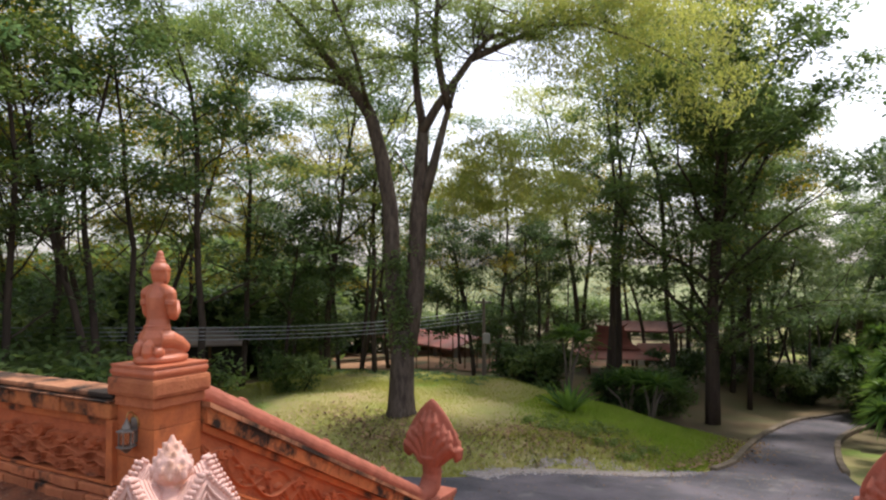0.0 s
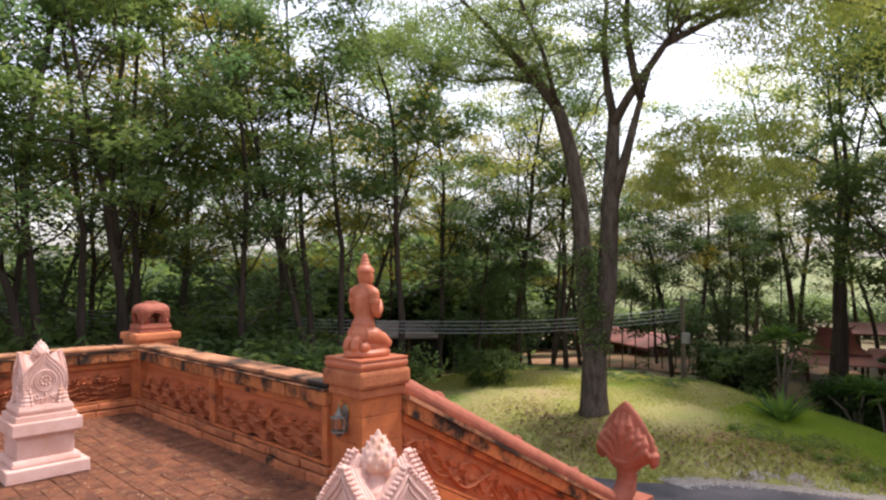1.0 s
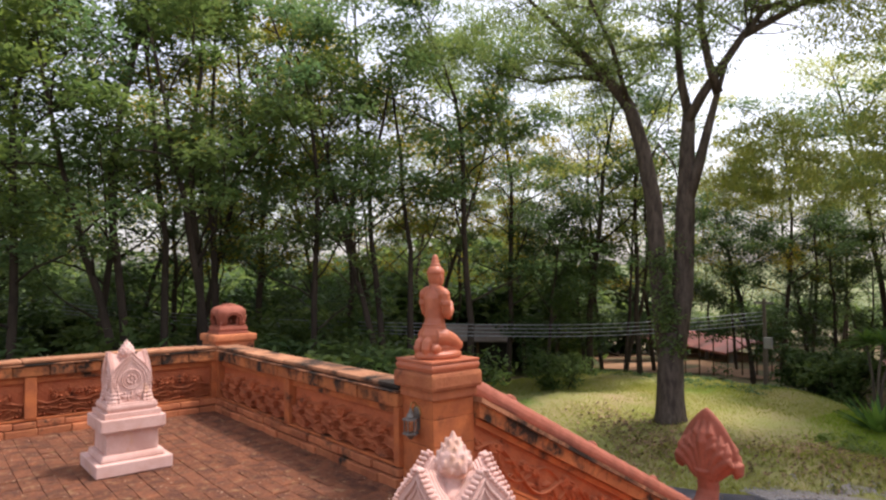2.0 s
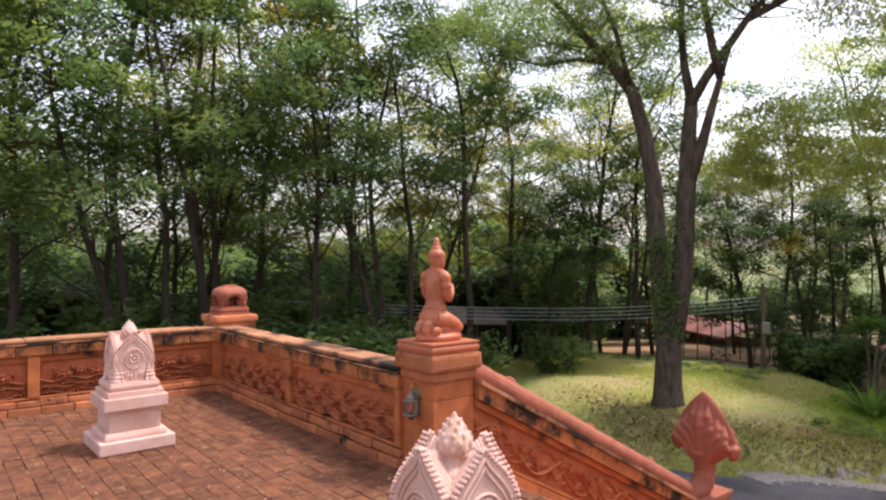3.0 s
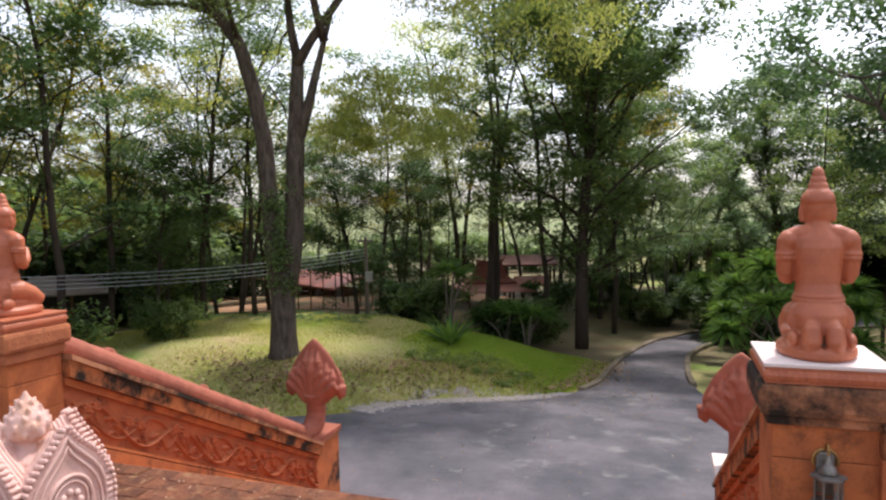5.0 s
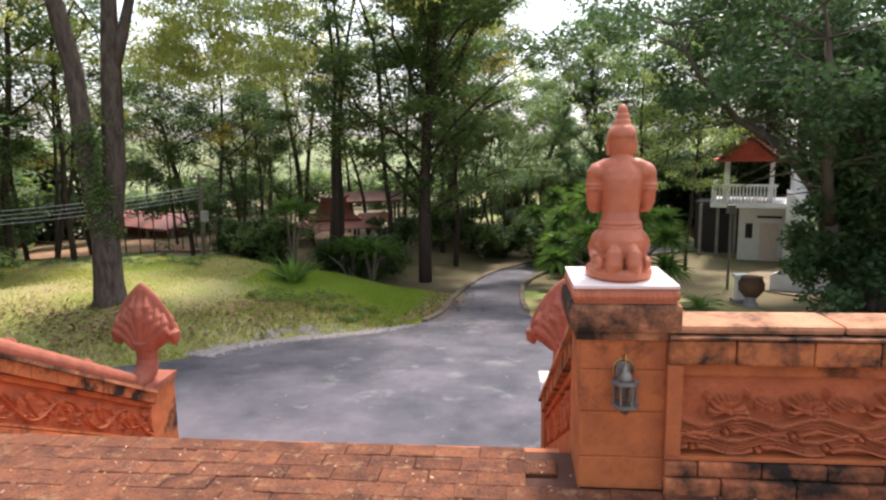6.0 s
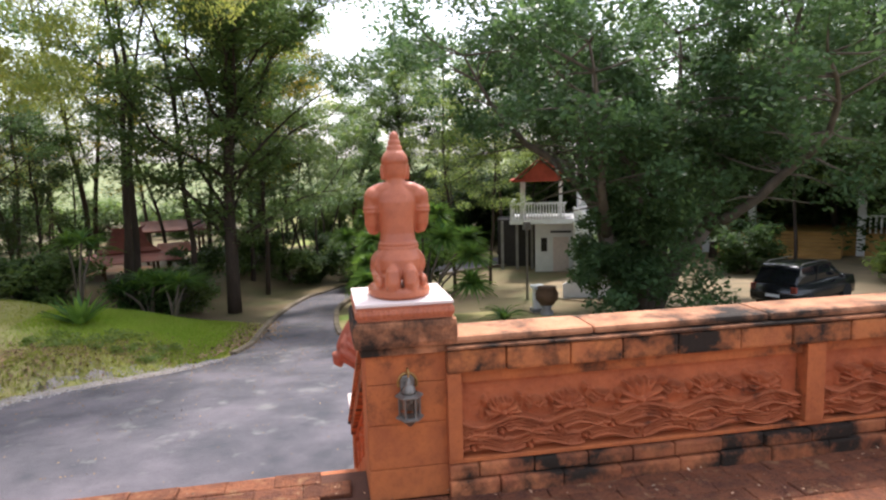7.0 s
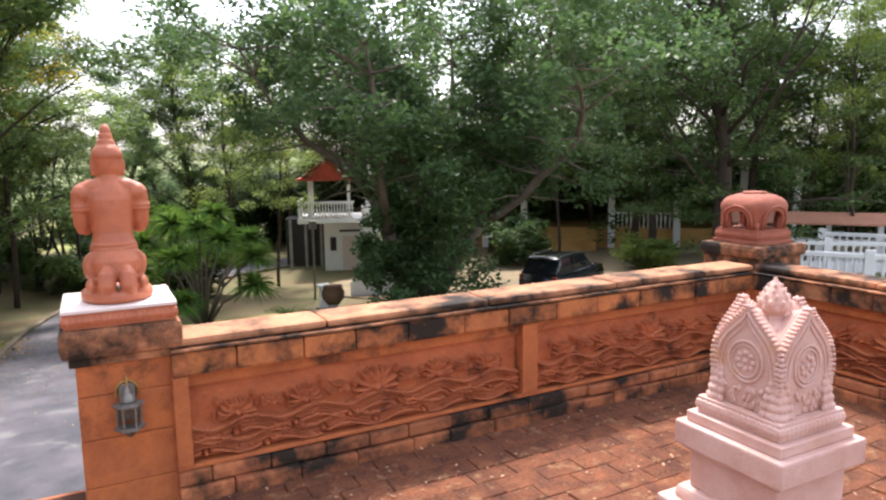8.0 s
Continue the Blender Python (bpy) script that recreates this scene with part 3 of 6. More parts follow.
# corner finials: a small open pavilion of four arches under a dome
def dome_finial(x, y, k):
    ob = thing("pavilion_finial", x, y, 0.903, "small terracotta pavilion finial with arched openings and lobed dome", "finial", group="corner finials", k=U)
    k *= U
    part("plinth", box(B(), -0.225, 0.225, -0.225, 0.225, 0, 0.03, 0.006), M_naga, ob, k=k)
    part("carved_tier", frieze_ring(B(), 0.208, 0.031, 0.105, 13), M_naga, ob, k=k)
    part("upper_step", box(B(), -0.198, 0.198, -0.198, 0.198, 0.106, 0.122, 0.005), M_naga, ob, k=k)
    # a shell of four lobes, open in an arch on each side
    bm, seg = B(), 96
    prof = [(0.186, 0.122), (0.190, 0.15), (0.192, 0.18), (0.196, 0.21), (0.204, 0.235), (0.214, 0.26), (0.220, 0.285), (0.221, 0.31), (0.215, 0.335), (0.200, 0.36), (0.178, 0.382), (0.148, 0.398), (0.115, 0.409), (0.08, 0.416), (0.03, 0.42)]
    rings = []
    for r, z in prof:
        ring = []
        for j in range(seg):
            a = 2 * math.pi * j / seg
            c, s_ = abs(math.cos(a)), abs(math.sin(a))
            q = r / (c ** 5 + s_ ** 5) ** 0.2 * (1 - 0.05 * math.cos(4 * a) ** 8 * (math.cos(4 * a) < 0) * (0.25 < z < 0.40))
            ring.append(bm.verts.new((q * math.cos(a), q * math.sin(a), z)))
        rings.append(ring)
    for i in range(len(prof) - 1):
        zc = (prof[i][1] + prof[i + 1][1]) / 2
        for j in range(seg):
            a = (2 * math.pi * (j + 0.5) / seg + math.pi / 4) % (math.pi / 2) - math.pi / 4
            t = (zc - 0.205) / 0.075
            if zc < 0.28 and abs(math.tan(a)) * 0.19 < 0.098 * (1.0 if t < 0 else math.sqrt(max(0.0, 1 - t * t))):
                continue
            bm.faces.new((rings[i][j], rings[i][(j + 1) % seg], rings[i + 1][(j + 1) % seg], rings[i + 1][j]))
    bm.faces.new(rings[-1])
    dome = part("dome", bm, M_naga, ob, k=k, smooth=True)
    sol = dome.modifiers.new("thick", "SOLIDIFY")
    sol.thickness, sol.offset = 0.045 * k, -1
    for f in range(4):
        m = pose(0, 0, 0, 0, 0, 90 * f)
        for R, d, rr in ((0.105, 0.198, 0.013), (0.140, 0.208, 0.010)):
            pts = [m @ Vector((R * 0.98, -d + 0.012, 0.125))] + [m @ Vector((R * math.cos(t), -d - 0.012 * math.sin(t), 0.2 + R * 0.82 * math.sin(t))) for t in np.linspace(0, math.pi, 14)] + [m @ Vector((-R * 0.98, -d + 0.012, 0.125))]
            part("arch_rim", tube(B(), pts, rr, 6), M_naga, ob, k=k, smooth=True)
        c = pose(0, 0, 0, 0, 0, 90 * f + 45)
        part("corner_boss", blob(B(), c @ Vector((0, -0.235, 0.15)), (0.022, 0.022, 0.035), u=10, v=7), M_naga, ob, k=k, smooth=True)
    bm = lathe(B(), [(0.10, 0.410), (0.104, 0.422), (0.07, 0.430), (0.03, 0.434)], 16)
    for j in range(8):
        blob(bm, (0.07 * math.cos(j * math.pi / 4), 0.07 * math.sin(j * math.pi / 4), 0.422), (0.028, 0.028, 0.012), u=8, v=5)
    part("rosette", bm, M_naga, ob, k=k, smooth=True)
    part("inner_boss", lathe(B(), [(0.05, 0.122), (0.04, 0.15), (0.055, 0.17), (0.045, 0.195), (0.015, 0.215)], 12), M_naga, ob, k=k, smooth=True)


dome_finial(P_out[-1], 0.23, 0.86)
dome_finial(P_out[1], 0.23, 0.90)

# ---- stair ----
SLOPE = 0.53


def nose(y):
    return -SLOPE * (y - 0.40)


stair = thing("stair", 0, 0.4, 0, "broad terracotta stair down to the drive", "stair", kind="structure", k=U)
for i in range(12):
    z1 = -0.165 * i - (0.165 if i else 0.165)
    part("step", box(B(), -2.1, 2.1, 0.31 * i, 0.31 * (i + 1) + 0.02, z1 - 0.4, z1, 0.01), M_brick_clean, stair, k=U)


def slope_prism(y0, y1, lo, hi, x0, x1):
    return quad_prism(B(), [(y0, nose(y0) + lo), (y1, nose(y1) + lo), (y1, nose(y1) + hi), (y0, nose(y0) + hi)], x0, x1)


def naga_mesh(bm):
    """A spade-shaped many-headed hood on a curved neck, standing on the pedestal, facing +y."""
    tube(bm, [(0, -0.50, 0.05), (0, -0.28, 0.02), (0, -0.12, 0.03), (0, 0.0, 0.10), (0, 0.05, 0.22), (0, 0.04, 0.34), (0, 0.03, 0.46)],
         [0.095, 0.10, 0.115, 0.125, 0.115, 0.115, 0.15], 16)
    lv = [(0.40, 0.13, 0.09), (0.45, 0.22, 0.085), (0.50, 0.31, 0.08), (0.56, 0.355, 0.075), (0.63, 0.36, 0.072), (0.70, 0.338, 0.07), (0.78, 0.30, 0.066), (0.86, 0.255, 0.06), (0.93, 0.205, 0.055),
          (0.99, 0.155, 0.05), (1.04, 0.105, 0.045), (1.085, 0.055, 0.035), (1.115, 0.015, 0.02)]
    rings = []
    for z, w, t in lv:
        rings.append([bm.verts.new((w * math.cos(a), 0.05 + t * math.sin(a), z)) for a in np.linspace(0, 2 * math.pi, 36, endpoint=False)])
    for a, b in zip(rings, rings[1:]):
        for k in range(36):
            bm.faces.new((a[k], a[(k + 1) % 36], b[(k + 1) % 36], b[k]))
    bm.faces.new(rings[-1])
    bm.faces.new(list(reversed(rings[0])))
    for s in (-1, 1):
        # the outermost heads bend down past the rim
        tube(bm, [(s * 0.10, 0.05, 0.36), (s * 0.20, 0.05, 0.47), (s * 0.29, 0.055, 0.54), (s * 0.345, 0.06, 0.52), (s * 0.345, 0.06, 0.45), (s * 0.31, 0.06, 0.40)], [0.05, 0.07, 0.085, 0.075, 0.055, 0.02], 12)
        for f in (-1, 1):
            y0 = 0.05 + f * 0.084
            # necks fan up the hood, each ending in a beaked head
            for x0, x1, z1, r in ((0.02, 0.09, 0.71, 0.046), (0.05, 0.175, 0.645, 0.046), (0.08, 0.255, 0.58, 0.046)):
                tube(bm, [(s * x0, y0, 0.36), (s * (x0 + x1) * 0.5, y0 + f * 0.012, 0.36 + 0.6 * (z1 - 0.36)), (s * x1, y0 + f * 0.015, z1 - 0.02), (s * (x1 + 0.05), y0 + f * 0.02, z1 + 0.01), (s * (x1 + 0.085), y0 + f * 0.01, z1 - 0.05)],
                     [r * 0.8, r, r * 1.15, r * 0.95, 0.014], 10)
                tube(bm, [(s * x1, y0, z1), (s * (x1 + 0.02), y0 - f * 0.01, z1 + 0.10), (s * (x1 + 0.005), y0 - f * 0.03, z1 + 0.19)], [0.055, 0.045, 0.012], 10)
    for f in (-1, 1):
        y0 = 0.05 + f * 0.08
        tube(bm, [(0, y0, 0.36), (0, y0 + f * 0.015, 0.62), (0, y0 + f * 0.03, 0.76), (0, y0 + f * 0.01, 0.86), (0, y0 - f * 0.03, 0.98)], [0.05, 0.055, 0.065, 0.05, 0.014], 12)
        for s in (-1, 1):
            tube(bm, [(s * 0.02, y0, 0.80), (s * 0.09, y0 - f * 0.005, 0.86), (s * 0.07, y0 - f * 0.03, 0.96)], [0.05, 0.05, 0.012], 10)
    return bm


def voxels(ob, size):
    m = ob.modifiers.new("fuse", "REMESH")
    m.mode, m.voxel_size, m.use_smooth_shade = "VOXEL", size, True
    return ob


naga_src = None
for s, side in ((-1, "left"), (1, "right")):
    ob = thing("stair_wall_" + side, 0.075 if s > 0 else 0, 0, 0, "sloping terracotta stair balustrade carved with scrolling vines", "balustrade wall", kind="structure", k=U)
    Y0, Y1 = 0.43, 3.74
    xs = lambda a, b: (min(s * a, s * b), max(s * a, s * b))
    part("core", slope_prism(Y0, Y1, -0.9, 0.60, *xs(2.16, 2.49)), M_wall, ob, k=U)
    part("plinth", slope_prism(Y0, Y1, -0.9, 0.10, *xs(2.08, 2.17)), M_wall, ob, k=U)
    part("base_moulding", slope_prism(Y0, Y1, 0.11, 0.135, *xs(2.10, 2.17)), M_wall, ob, k=U)
    part("frieze", slope_prism(Y0, Y1, 0.49, 0.545, *xs(2.12, 2.17)), M_wall, ob, k=U)
    n = 11
    step = (Y1 - Y0) / n
    first = None
    for i in range(n):
        if first is None:
            first = part("cornice_block", slope_prism(Y0, Y0 + step - 0.006, 0.55, 0.665, *xs(2.075, 2.2)), M_block, ob, k=U)
            second = part("coping_slab", slope_prism(Y0, Y0 + step - 0.005, 0.668, 0.705, *xs(2.05, 2.55)), M_cap, ob, k=U)
        else:
            share(first, ob, pose(0, step * i * U, -SLOPE * step * i * U))
            share(second, ob, pose(0, step * i * U, -SLOPE * step * i * U))
    pan = carve("relief_panel", vines, Y1 - Y0 - 0.02, 0.352, 520, 72, 0.05, ob, shear=SLOPE if s > 0 else -SLOPE)
    if s < 0:
        pan.matrix_basis = pose(-2.158 * U, (Y0 + 0.01) * U, (nose(Y0 + 0.01) + 0.137) * U, 0, 0, 90)
    else:
        pan.matrix_basis = pose(2.158 * U, (Y1 - 0.01) * U, (nose(Y1 - 0.01) + 0.137) * U, 0, 0, -90)
    post = thing("pillar", s * 2.345 + 0.02 * (s > 0), 4.02, -1.99 + 0.06 * (s > 0), "squat terracotta end post with moulded cap", "pillar", group="stair end posts", k=U)
    part("shaft", box(B(), -0.185, 0.185, -0.275, 0.275, 0, 0.86, 0.008), M_wall, post, k=U)
    part("neck", box(B(), -0.20, 0.20, -0.285, 0.285, 0.86, 0.90, 0.006), M_cap, post, k=U)
    # the right cap slab takes the same sunlit white
    part("cap_slab", box(B(), -0.215, 0.215, -0.30, 0.30, 0.90, 0.96, 0.01), M_naga if s < 0 else M_pale_and_lit, post, k=U)
    naga = thing("naga_statue", s * 2.32 + 0.085 * (s > 0), 4.0, -1.03 + 0.06 * (s > 0), "weathered terracotta many-headed serpent statue with hood", "statue", group="serpent statues", k=U)
    if naga_src is None:
        bm = naga_mesh(B())
        # the long body lies down the coping, marked by rings
        body = [(0, y - 4.0, nose(y) + 0.79 + 1.03) for y in np.linspace(0.45, 3.6, 40)]
        tube(bm, body + [(0, -0.3, 0.06)], [0.09 + 0.004 * (i % 2) for i in range(41)], 14)
        naga_src = voxels(part("serpent", bm, M_naga, naga, k=U, smooth=True), 0.012)
        for yy in (1.0, 2.05, 3.0):
            part("fin", blob(B(), (0.0, yy - 4.0, nose(yy) + 0.885 + 1.03), (0.018, 0.075, 0.035), (-28, 0, 0)), M_naga, naga, k=U, smooth=True)
    else:
        o = naga_src.copy()
        scene.collection.objects.link(o)
        o.parent = naga
        for f in [c for c in naga_src.parent.children if c.name.startswith("fin")]:
            share(f, naga, Matrix())


# ---- kneeling statues ----
def ring_stack(bm, rows, seg=32):
    """Ellipses stacked along z and closed: height, half width, half depth, shift in y."""
    rings = [[bm.verts.new((rx * math.cos(a), dy + ry * math.sin(a), z)) for a in np.linspace(0, 2 * math.pi, seg, endpoint=False)] for z, rx, ry, dy in rows]
    for p0, p1 in zip(rings, rings[1:]):
        for k in range(seg):
            bm.faces.new((p0[k], p0[(k + 1) % seg], p1[(k + 1) % seg], p1[k]))
    bm.faces.new(list(reversed(rings[0])))
    bm.faces.new(rings[-1])
    return bm


def kneeling(bm):
    """A kneeling praying figure as one plain shape, facing +y, base at z = 0."""
    ring_stack(bm, [(0.0, 0.155, 0.185, 0.02), (0.014, 0.165, 0.20, 0.02), (0.036, 0.163, 0.198, 0.02), (0.05, 0.145, 0.18, 0.02)])
    for s in (-1, 1):
        # upright soles behind, shins, thighs running down to the knees
        tube(bm, [(s * 0.046, -0.128, 0.035), (s * 0.046, -0.138, 0.075), (s * 0.044, -0.128, 0.115), (s * 0.042, -0.105, 0.135)], [0.036, 0.041, 0.041, 0.03], 14)
        tube(bm, [(s * 0.06, -0.10, 0.075), (s * 0.072, 0.0, 0.075), (s * 0.085, 0.13, 0.07)], [0.042, 0.05, 0.045], 14)
        tube(bm, [(s * 0.068, -0.07, 0.155), (s * 0.082, 0.02, 0.150), (s * 0.088, 0.10, 0.115), (s * 0.086, 0.165, 0.075)], [0.066, 0.064, 0.056, 0.043], 16)
        blob(bm, (s * 0.112, -0.09, 0.075), (0.026, 0.045, 0.034))
        # shoulders and arms, palms joined before the chest
        blob(bm, (s * 0.118, -0.012, 0.462), (0.047, 0.046, 0.044))
        tube(bm, [(s * 0.03, -0.012, 0.497), (s * 0.08, -0.012, 0.487), (s * 0.12, -0.012, 0.468)], [0.034, 0.036, 0.038], 14)
        tube(bm, [(s * 0.128, -0.012, 0.468), (s * 0.134, -0.008, 0.40), (s * 0.132, 0.004, 0.335), (s * 0.124, 0.022, 0.302)], [0.040, 0.038, 0.036, 0.030], 16)
        tube(bm, [(s * 0.124, 0.02, 0.305), (s * 0.085, 0.085, 0.345), (s * 0.03, 0.125, 0.40)], [0.031, 0.027, 0.022], 12)
        tube(bm, [(s * 0.013, 0.122, 0.385), (s * 0.011, 0.13, 0.47)], [0.018, 0.009], 8)
        for zz in (0.392, 0.408):
            lathe(bm, [(0.041, -0.005), (0.0445, 0.0), (0.041, 0.005)], 18, (s * 0.133, -0.009, zz))
        tube(bm, [(s * 0.071, 0.004, 0.61), (s * 0.077, 0.006, 0.58), (s * 0.070, 0.006, 0.535)], [0.008, 0.011, 0.012], 8)
    ring_stack(bm, [(0.085, 0.105, 0.085, -0.03), (0.13, 0.115, 0.095, -0.035), (0.175, 0.118, 0.096, -0.032), (0.215, 0.107, 0.085, -0.022), (0.25, 0.096, 0.074, -0.014), (0.29, 0.090, 0.068, -0.010), (0.34, 0.092, 0.069, -0.010),
                    (0.39, 0.100, 0.071, -0.010), (0.435, 0.110, 0.070, -0.010), (0.47, 0.105, 0.060, -0.010), (0.495, 0.07, 0.05, -0.010), (0.515, 0.05, 0.048, -0.005), (0.56, 0.049, 0.05, 0.0)])
    # waist cords
    for z, w in ((0.228, 0.110), (0.243, 0.106)):
        ring_stack(bm, [(z - 0.006, w - 0.006, 0.080, -0.02), (z, w, 0.086, -0.02), (z + 0.006, w - 0.006, 0.080, -0.02)])
    # head, diadem and tiered topknot
    ring_stack(bm, [(0.515, 0.045, 0.045, 0.005), (0.535, 0.058, 0.062, 0.01), (0.56, 0.068, 0.072, 0.01), (0.59, 0.071, 0.076, 0.008), (0.612, 0.071, 0.076, 0.006), (0.613, 0.077, 0.080, 0.006), (0.626, 0.077, 0.080, 0.005),
                    (0.64, 0.072, 0.074, 0.003), (0.655, 0.060, 0.062, 0.0), (0.668, 0.045, 0.046, 0.0)])
    lathe(bm, [(0.044, 0.664), (0.046, 0.672), (0.044, 0.684), (0.034, 0.690), (0.037, 0.697), (0.035, 0.709), (0.027, 0.714), (0.029, 0.721), (0.026, 0.735), (0.017, 0.748), (0.004, 0.755)], 20)
    blob(bm, (0, 0.084, 0.572), (0.011, 0.014, 0.018))
    for v in bm.verts:
        v.co.x *= 0.92 * (0.90 if v.co.z > 0.53 else 1.0)
        v.co.y *= 0.90 if v.co.z > 0.53 else 1.0
        v.co.z *= 1.045
    return bm


kneel_src = None
for s in (-1, 1):
    o = part("kneeling_statue", kneeling(B()), M_statue, k=U, smooth=True) if kneel_src is None else new("kneeling_statue", kneel_src.data)
    kneel_src = kneel_src or o
    o.matrix_basis = pose(s * P_in * U, 0.215 * U, (TIER[s] + 0.083) * U, 0, 0, 0 if s > 0 else 4)
    voxels(o, 0.0055)
    tagged(o, "orange terracotta kneeling praying statue on a pillar", "statue", "kneeling statues")


# ---- wall lanterns ----
def lantern(x, y, z):
    """Hung a little before the pillar's face; base of the wall plate at the given height."""
    ob = thing("wall_lantern", x, y, z, "weathered bronze hexagonal wall lantern with glass", "lantern", group="wall lanterns", k=U)
    at = (0, -0.062, 0)
    ring6 = lambda r, zz: [(at[0] + r * math.cos(math.pi / 3 * i), at[1] + r * math.sin(math.pi / 3 * i), zz) for i in range(6)]
    plate = [(0.045 * math.cos(a), -0.006, 0.035 + 0.05 * math.sin(a)) for a in np.linspace(-0.3, math.pi + 0.3, 15)]
    part("wall_plate", box(B(), -0.034, 0.034, -0.01, 0.0, -0.09, 0.075, 0.008), M_metal, ob, k=U)
    part("plate_rim", tube(B(), plate, 0.007, 6), M_brass, ob, "brass rim of the wall plate", k=U)
    part("bracket", tube(B(), [(0, -0.006, 0.08), (0, -0.02, 0.112), (0, -0.05, 0.115), (0, -0.062, 0.095), (0, -0.062, 0.08)], 0.005, 8), M_brass, ob, k=U)
    part("roof", lathe(B(), [(0.034, 0.006), (0.033, 0.016), (0.027, 0.032), (0.018, 0.044), (0.015, 0.050), (0.016, 0.056), (0.008, 0.064), (0.006, 0.078), (0.003, 0.084)], 12, at), M_metal, ob, k=U, smooth=True)
    part("upper_flange", lathe(B(), [(0.050, -0.012), (0.066, -0.008), (0.066, 0.0), (0.044, 0.007)], 6, at), M_metal, ob, k=U)
    part("lower_flange", lathe(B(), [(0.046, -0.118), (0.066, -0.112), (0.066, -0.104), (0.050, -0.100)], 6, at), M_metal, ob, k=U)
    part("base", lathe(B(), [(0.004, -0.155), (0.014, -0.148), (0.040, -0.124), (0.046, -0.118)], 6, at), M_metal, ob, k=U)
    part("glass_pane", lathe(B(), [(0.043, -0.101), (0.043, -0.011)], 6, at), M_glass, ob, "clear glass body", k=U)
    for a, b in zip(ring6(0.048, -0.102), ring6(0.048, -0.01)):
        part("rib", tube(B(), [a, b], 0.0045, 6), M_metal, ob, k=U)


for s in (-1, 1):
    lantern(s * P_in, 0.03, 0.525 + TIER[s] - TIER[1])


# ---- boundary stones ----
def boundary_stone(x, y, rz):
    ob = thing("boundary_stone", x, y, 0, "carved pink sandstone boundary stone with leaf gables and bud finial", "boundary stone", group="boundary stones", rz=rz, k=U)
    part("foot", box(B(), -0.30, 0.30, -0.30, 0.30, 0, 0.105, 0.012), M_pink, ob, k=U)
    part("foot_step", box(B(), -0.255, 0.255, -0.255, 0.255, 0.105, 0.16, 0.02, 0.012), M_pink, ob, k=U)
    part("shaft", box(B(), -0.205, 0.205, -0.205, 0.205, 0.16, 0.327, 0.006), M_pink, ob, k=U)
    part("cap_slab", box(B(), -0.255, 0.255, -0.255, 0.255, 0.347, 0.452, 0.01), M_pink, ob, k=U)
    part("cap_neck", box(B(), -0.225, 0.225, -0.225, 0.225, 0.326, 0.348, 0.004), M_pink, ob, k=U)
    part("cap_step", box(B(), -0.222, 0.222, -0.222, 0.222, 0.453, 0.497, 0.006), M_pink, ob, k=U)
    part("carved_tier", frieze_ring(B(), 0.192, 0.498, 0.567, 15), M_pink, ob, k=U)
    Z0, D = 0.569, 0.152
    half = [(a, Z0 + 1.1 * b) for a, b in ((0.112, 0.0), (0.128, 0.06), (0.147, 0.12), (0.152, 0.165), (0.146, 0.205), (0.128, 0.245), (0.098, 0.28), (0.064, 0.31), (0.034, 0.335), (0.014, 0.356), (0.0, 0.378))]
    outline = half + [(-a, b) for a, b in reversed(half[:-1])]

    def along(line, n):
        """n places spread evenly along an outline, with the outward way at each."""
        d = [0.0]
        for p, q in zip(line, line[1:]):
            d.append(d[-1] + math.hypot(q[0] - p[0], q[1] - p[1]))
        for j in range(n):
            t = d[-1] * (j + 0.5) / n
            i = max(k for k in range(len(line) - 1) if d[k] <= t)
            f = (t - d[i]) / (d[i + 1] - d[i])
            (x0, z0), (x1, z1) = line[i], line[i + 1]
            L = d[i + 1] - d[i]
            yield x0 + (x1 - x0) * f, z0 + (z1 - z0) * f, (z1 - z0) / L, -(x1 - x0) / L

    for turn in (0, 90):
        bm = B()
        rows = []
        for d, sag in ((-D, 1.0), (-D * 0.6, 0.95), (-D * 0.25, 0.86), (D * 0.25, 0.86), (D * 0.6, 0.95), (D, 1.0)):
            rows.append([bm.verts.new((d, a, Z0 + (b - Z0) * sag)) for a, b in outline])
        for r0, r1 in zip(rows, rows[1:]):
            for i in range(len(outline)):
                j = (i + 1) % len(outline)
                bm.faces.new((r0[i], r0[j], r1[j], r1[i]))
        bm.faces.new(rows[0])
        bm.faces.new(list(reversed(rows[-1])))
        bmesh.ops.rotate(bm, cent=(0, 0, 0), matrix=Matrix.Rotation(radians(turn), 3, "Z"), verts=bm.verts)
        part("leaf_vault", bm, M_pink, ob, k=U)
    for f in range(4):
        m = pose(0, 0, 0, 0, 0, 90 * f)
        bm = B()
        # comb of small fins along the gable edge, and fine ribs over the vault behind it
        for px, pz, ox, oz in along(outline, 50):
            fin = (0.0062, 0.020, 0.0085) if f % 2 == 0 else (0.020, 0.0062, 0.0085)
            blob(bm, m @ Vector((px + ox * 0.006, -D + 0.010, pz + oz * 0.006)), fin, u=8, v=5)
            blob(bm, m @ Vector((px + ox * 0.010, -D - 0.006, pz + oz * 0.010)), (0.0072, 0.0072, 0.0082), u=6, v=5)
        for d, rr in ((0.038, 0.0045), (0.052, 0.0045), (0.066, 0.004)):
            sag = 1.0 - 0.05 * d / (0.4 * D)
            tube(bm, [m @ Vector((a, -D + d, Z0 + (b - Z0) * sag)) for a, b in outline], rr, 6)
        tagged(part("serrated_crest", bm, M_pink, ob, k=U, smooth=True), kind="stuff")
        bm = B()
        cz = Z0 + 0.19
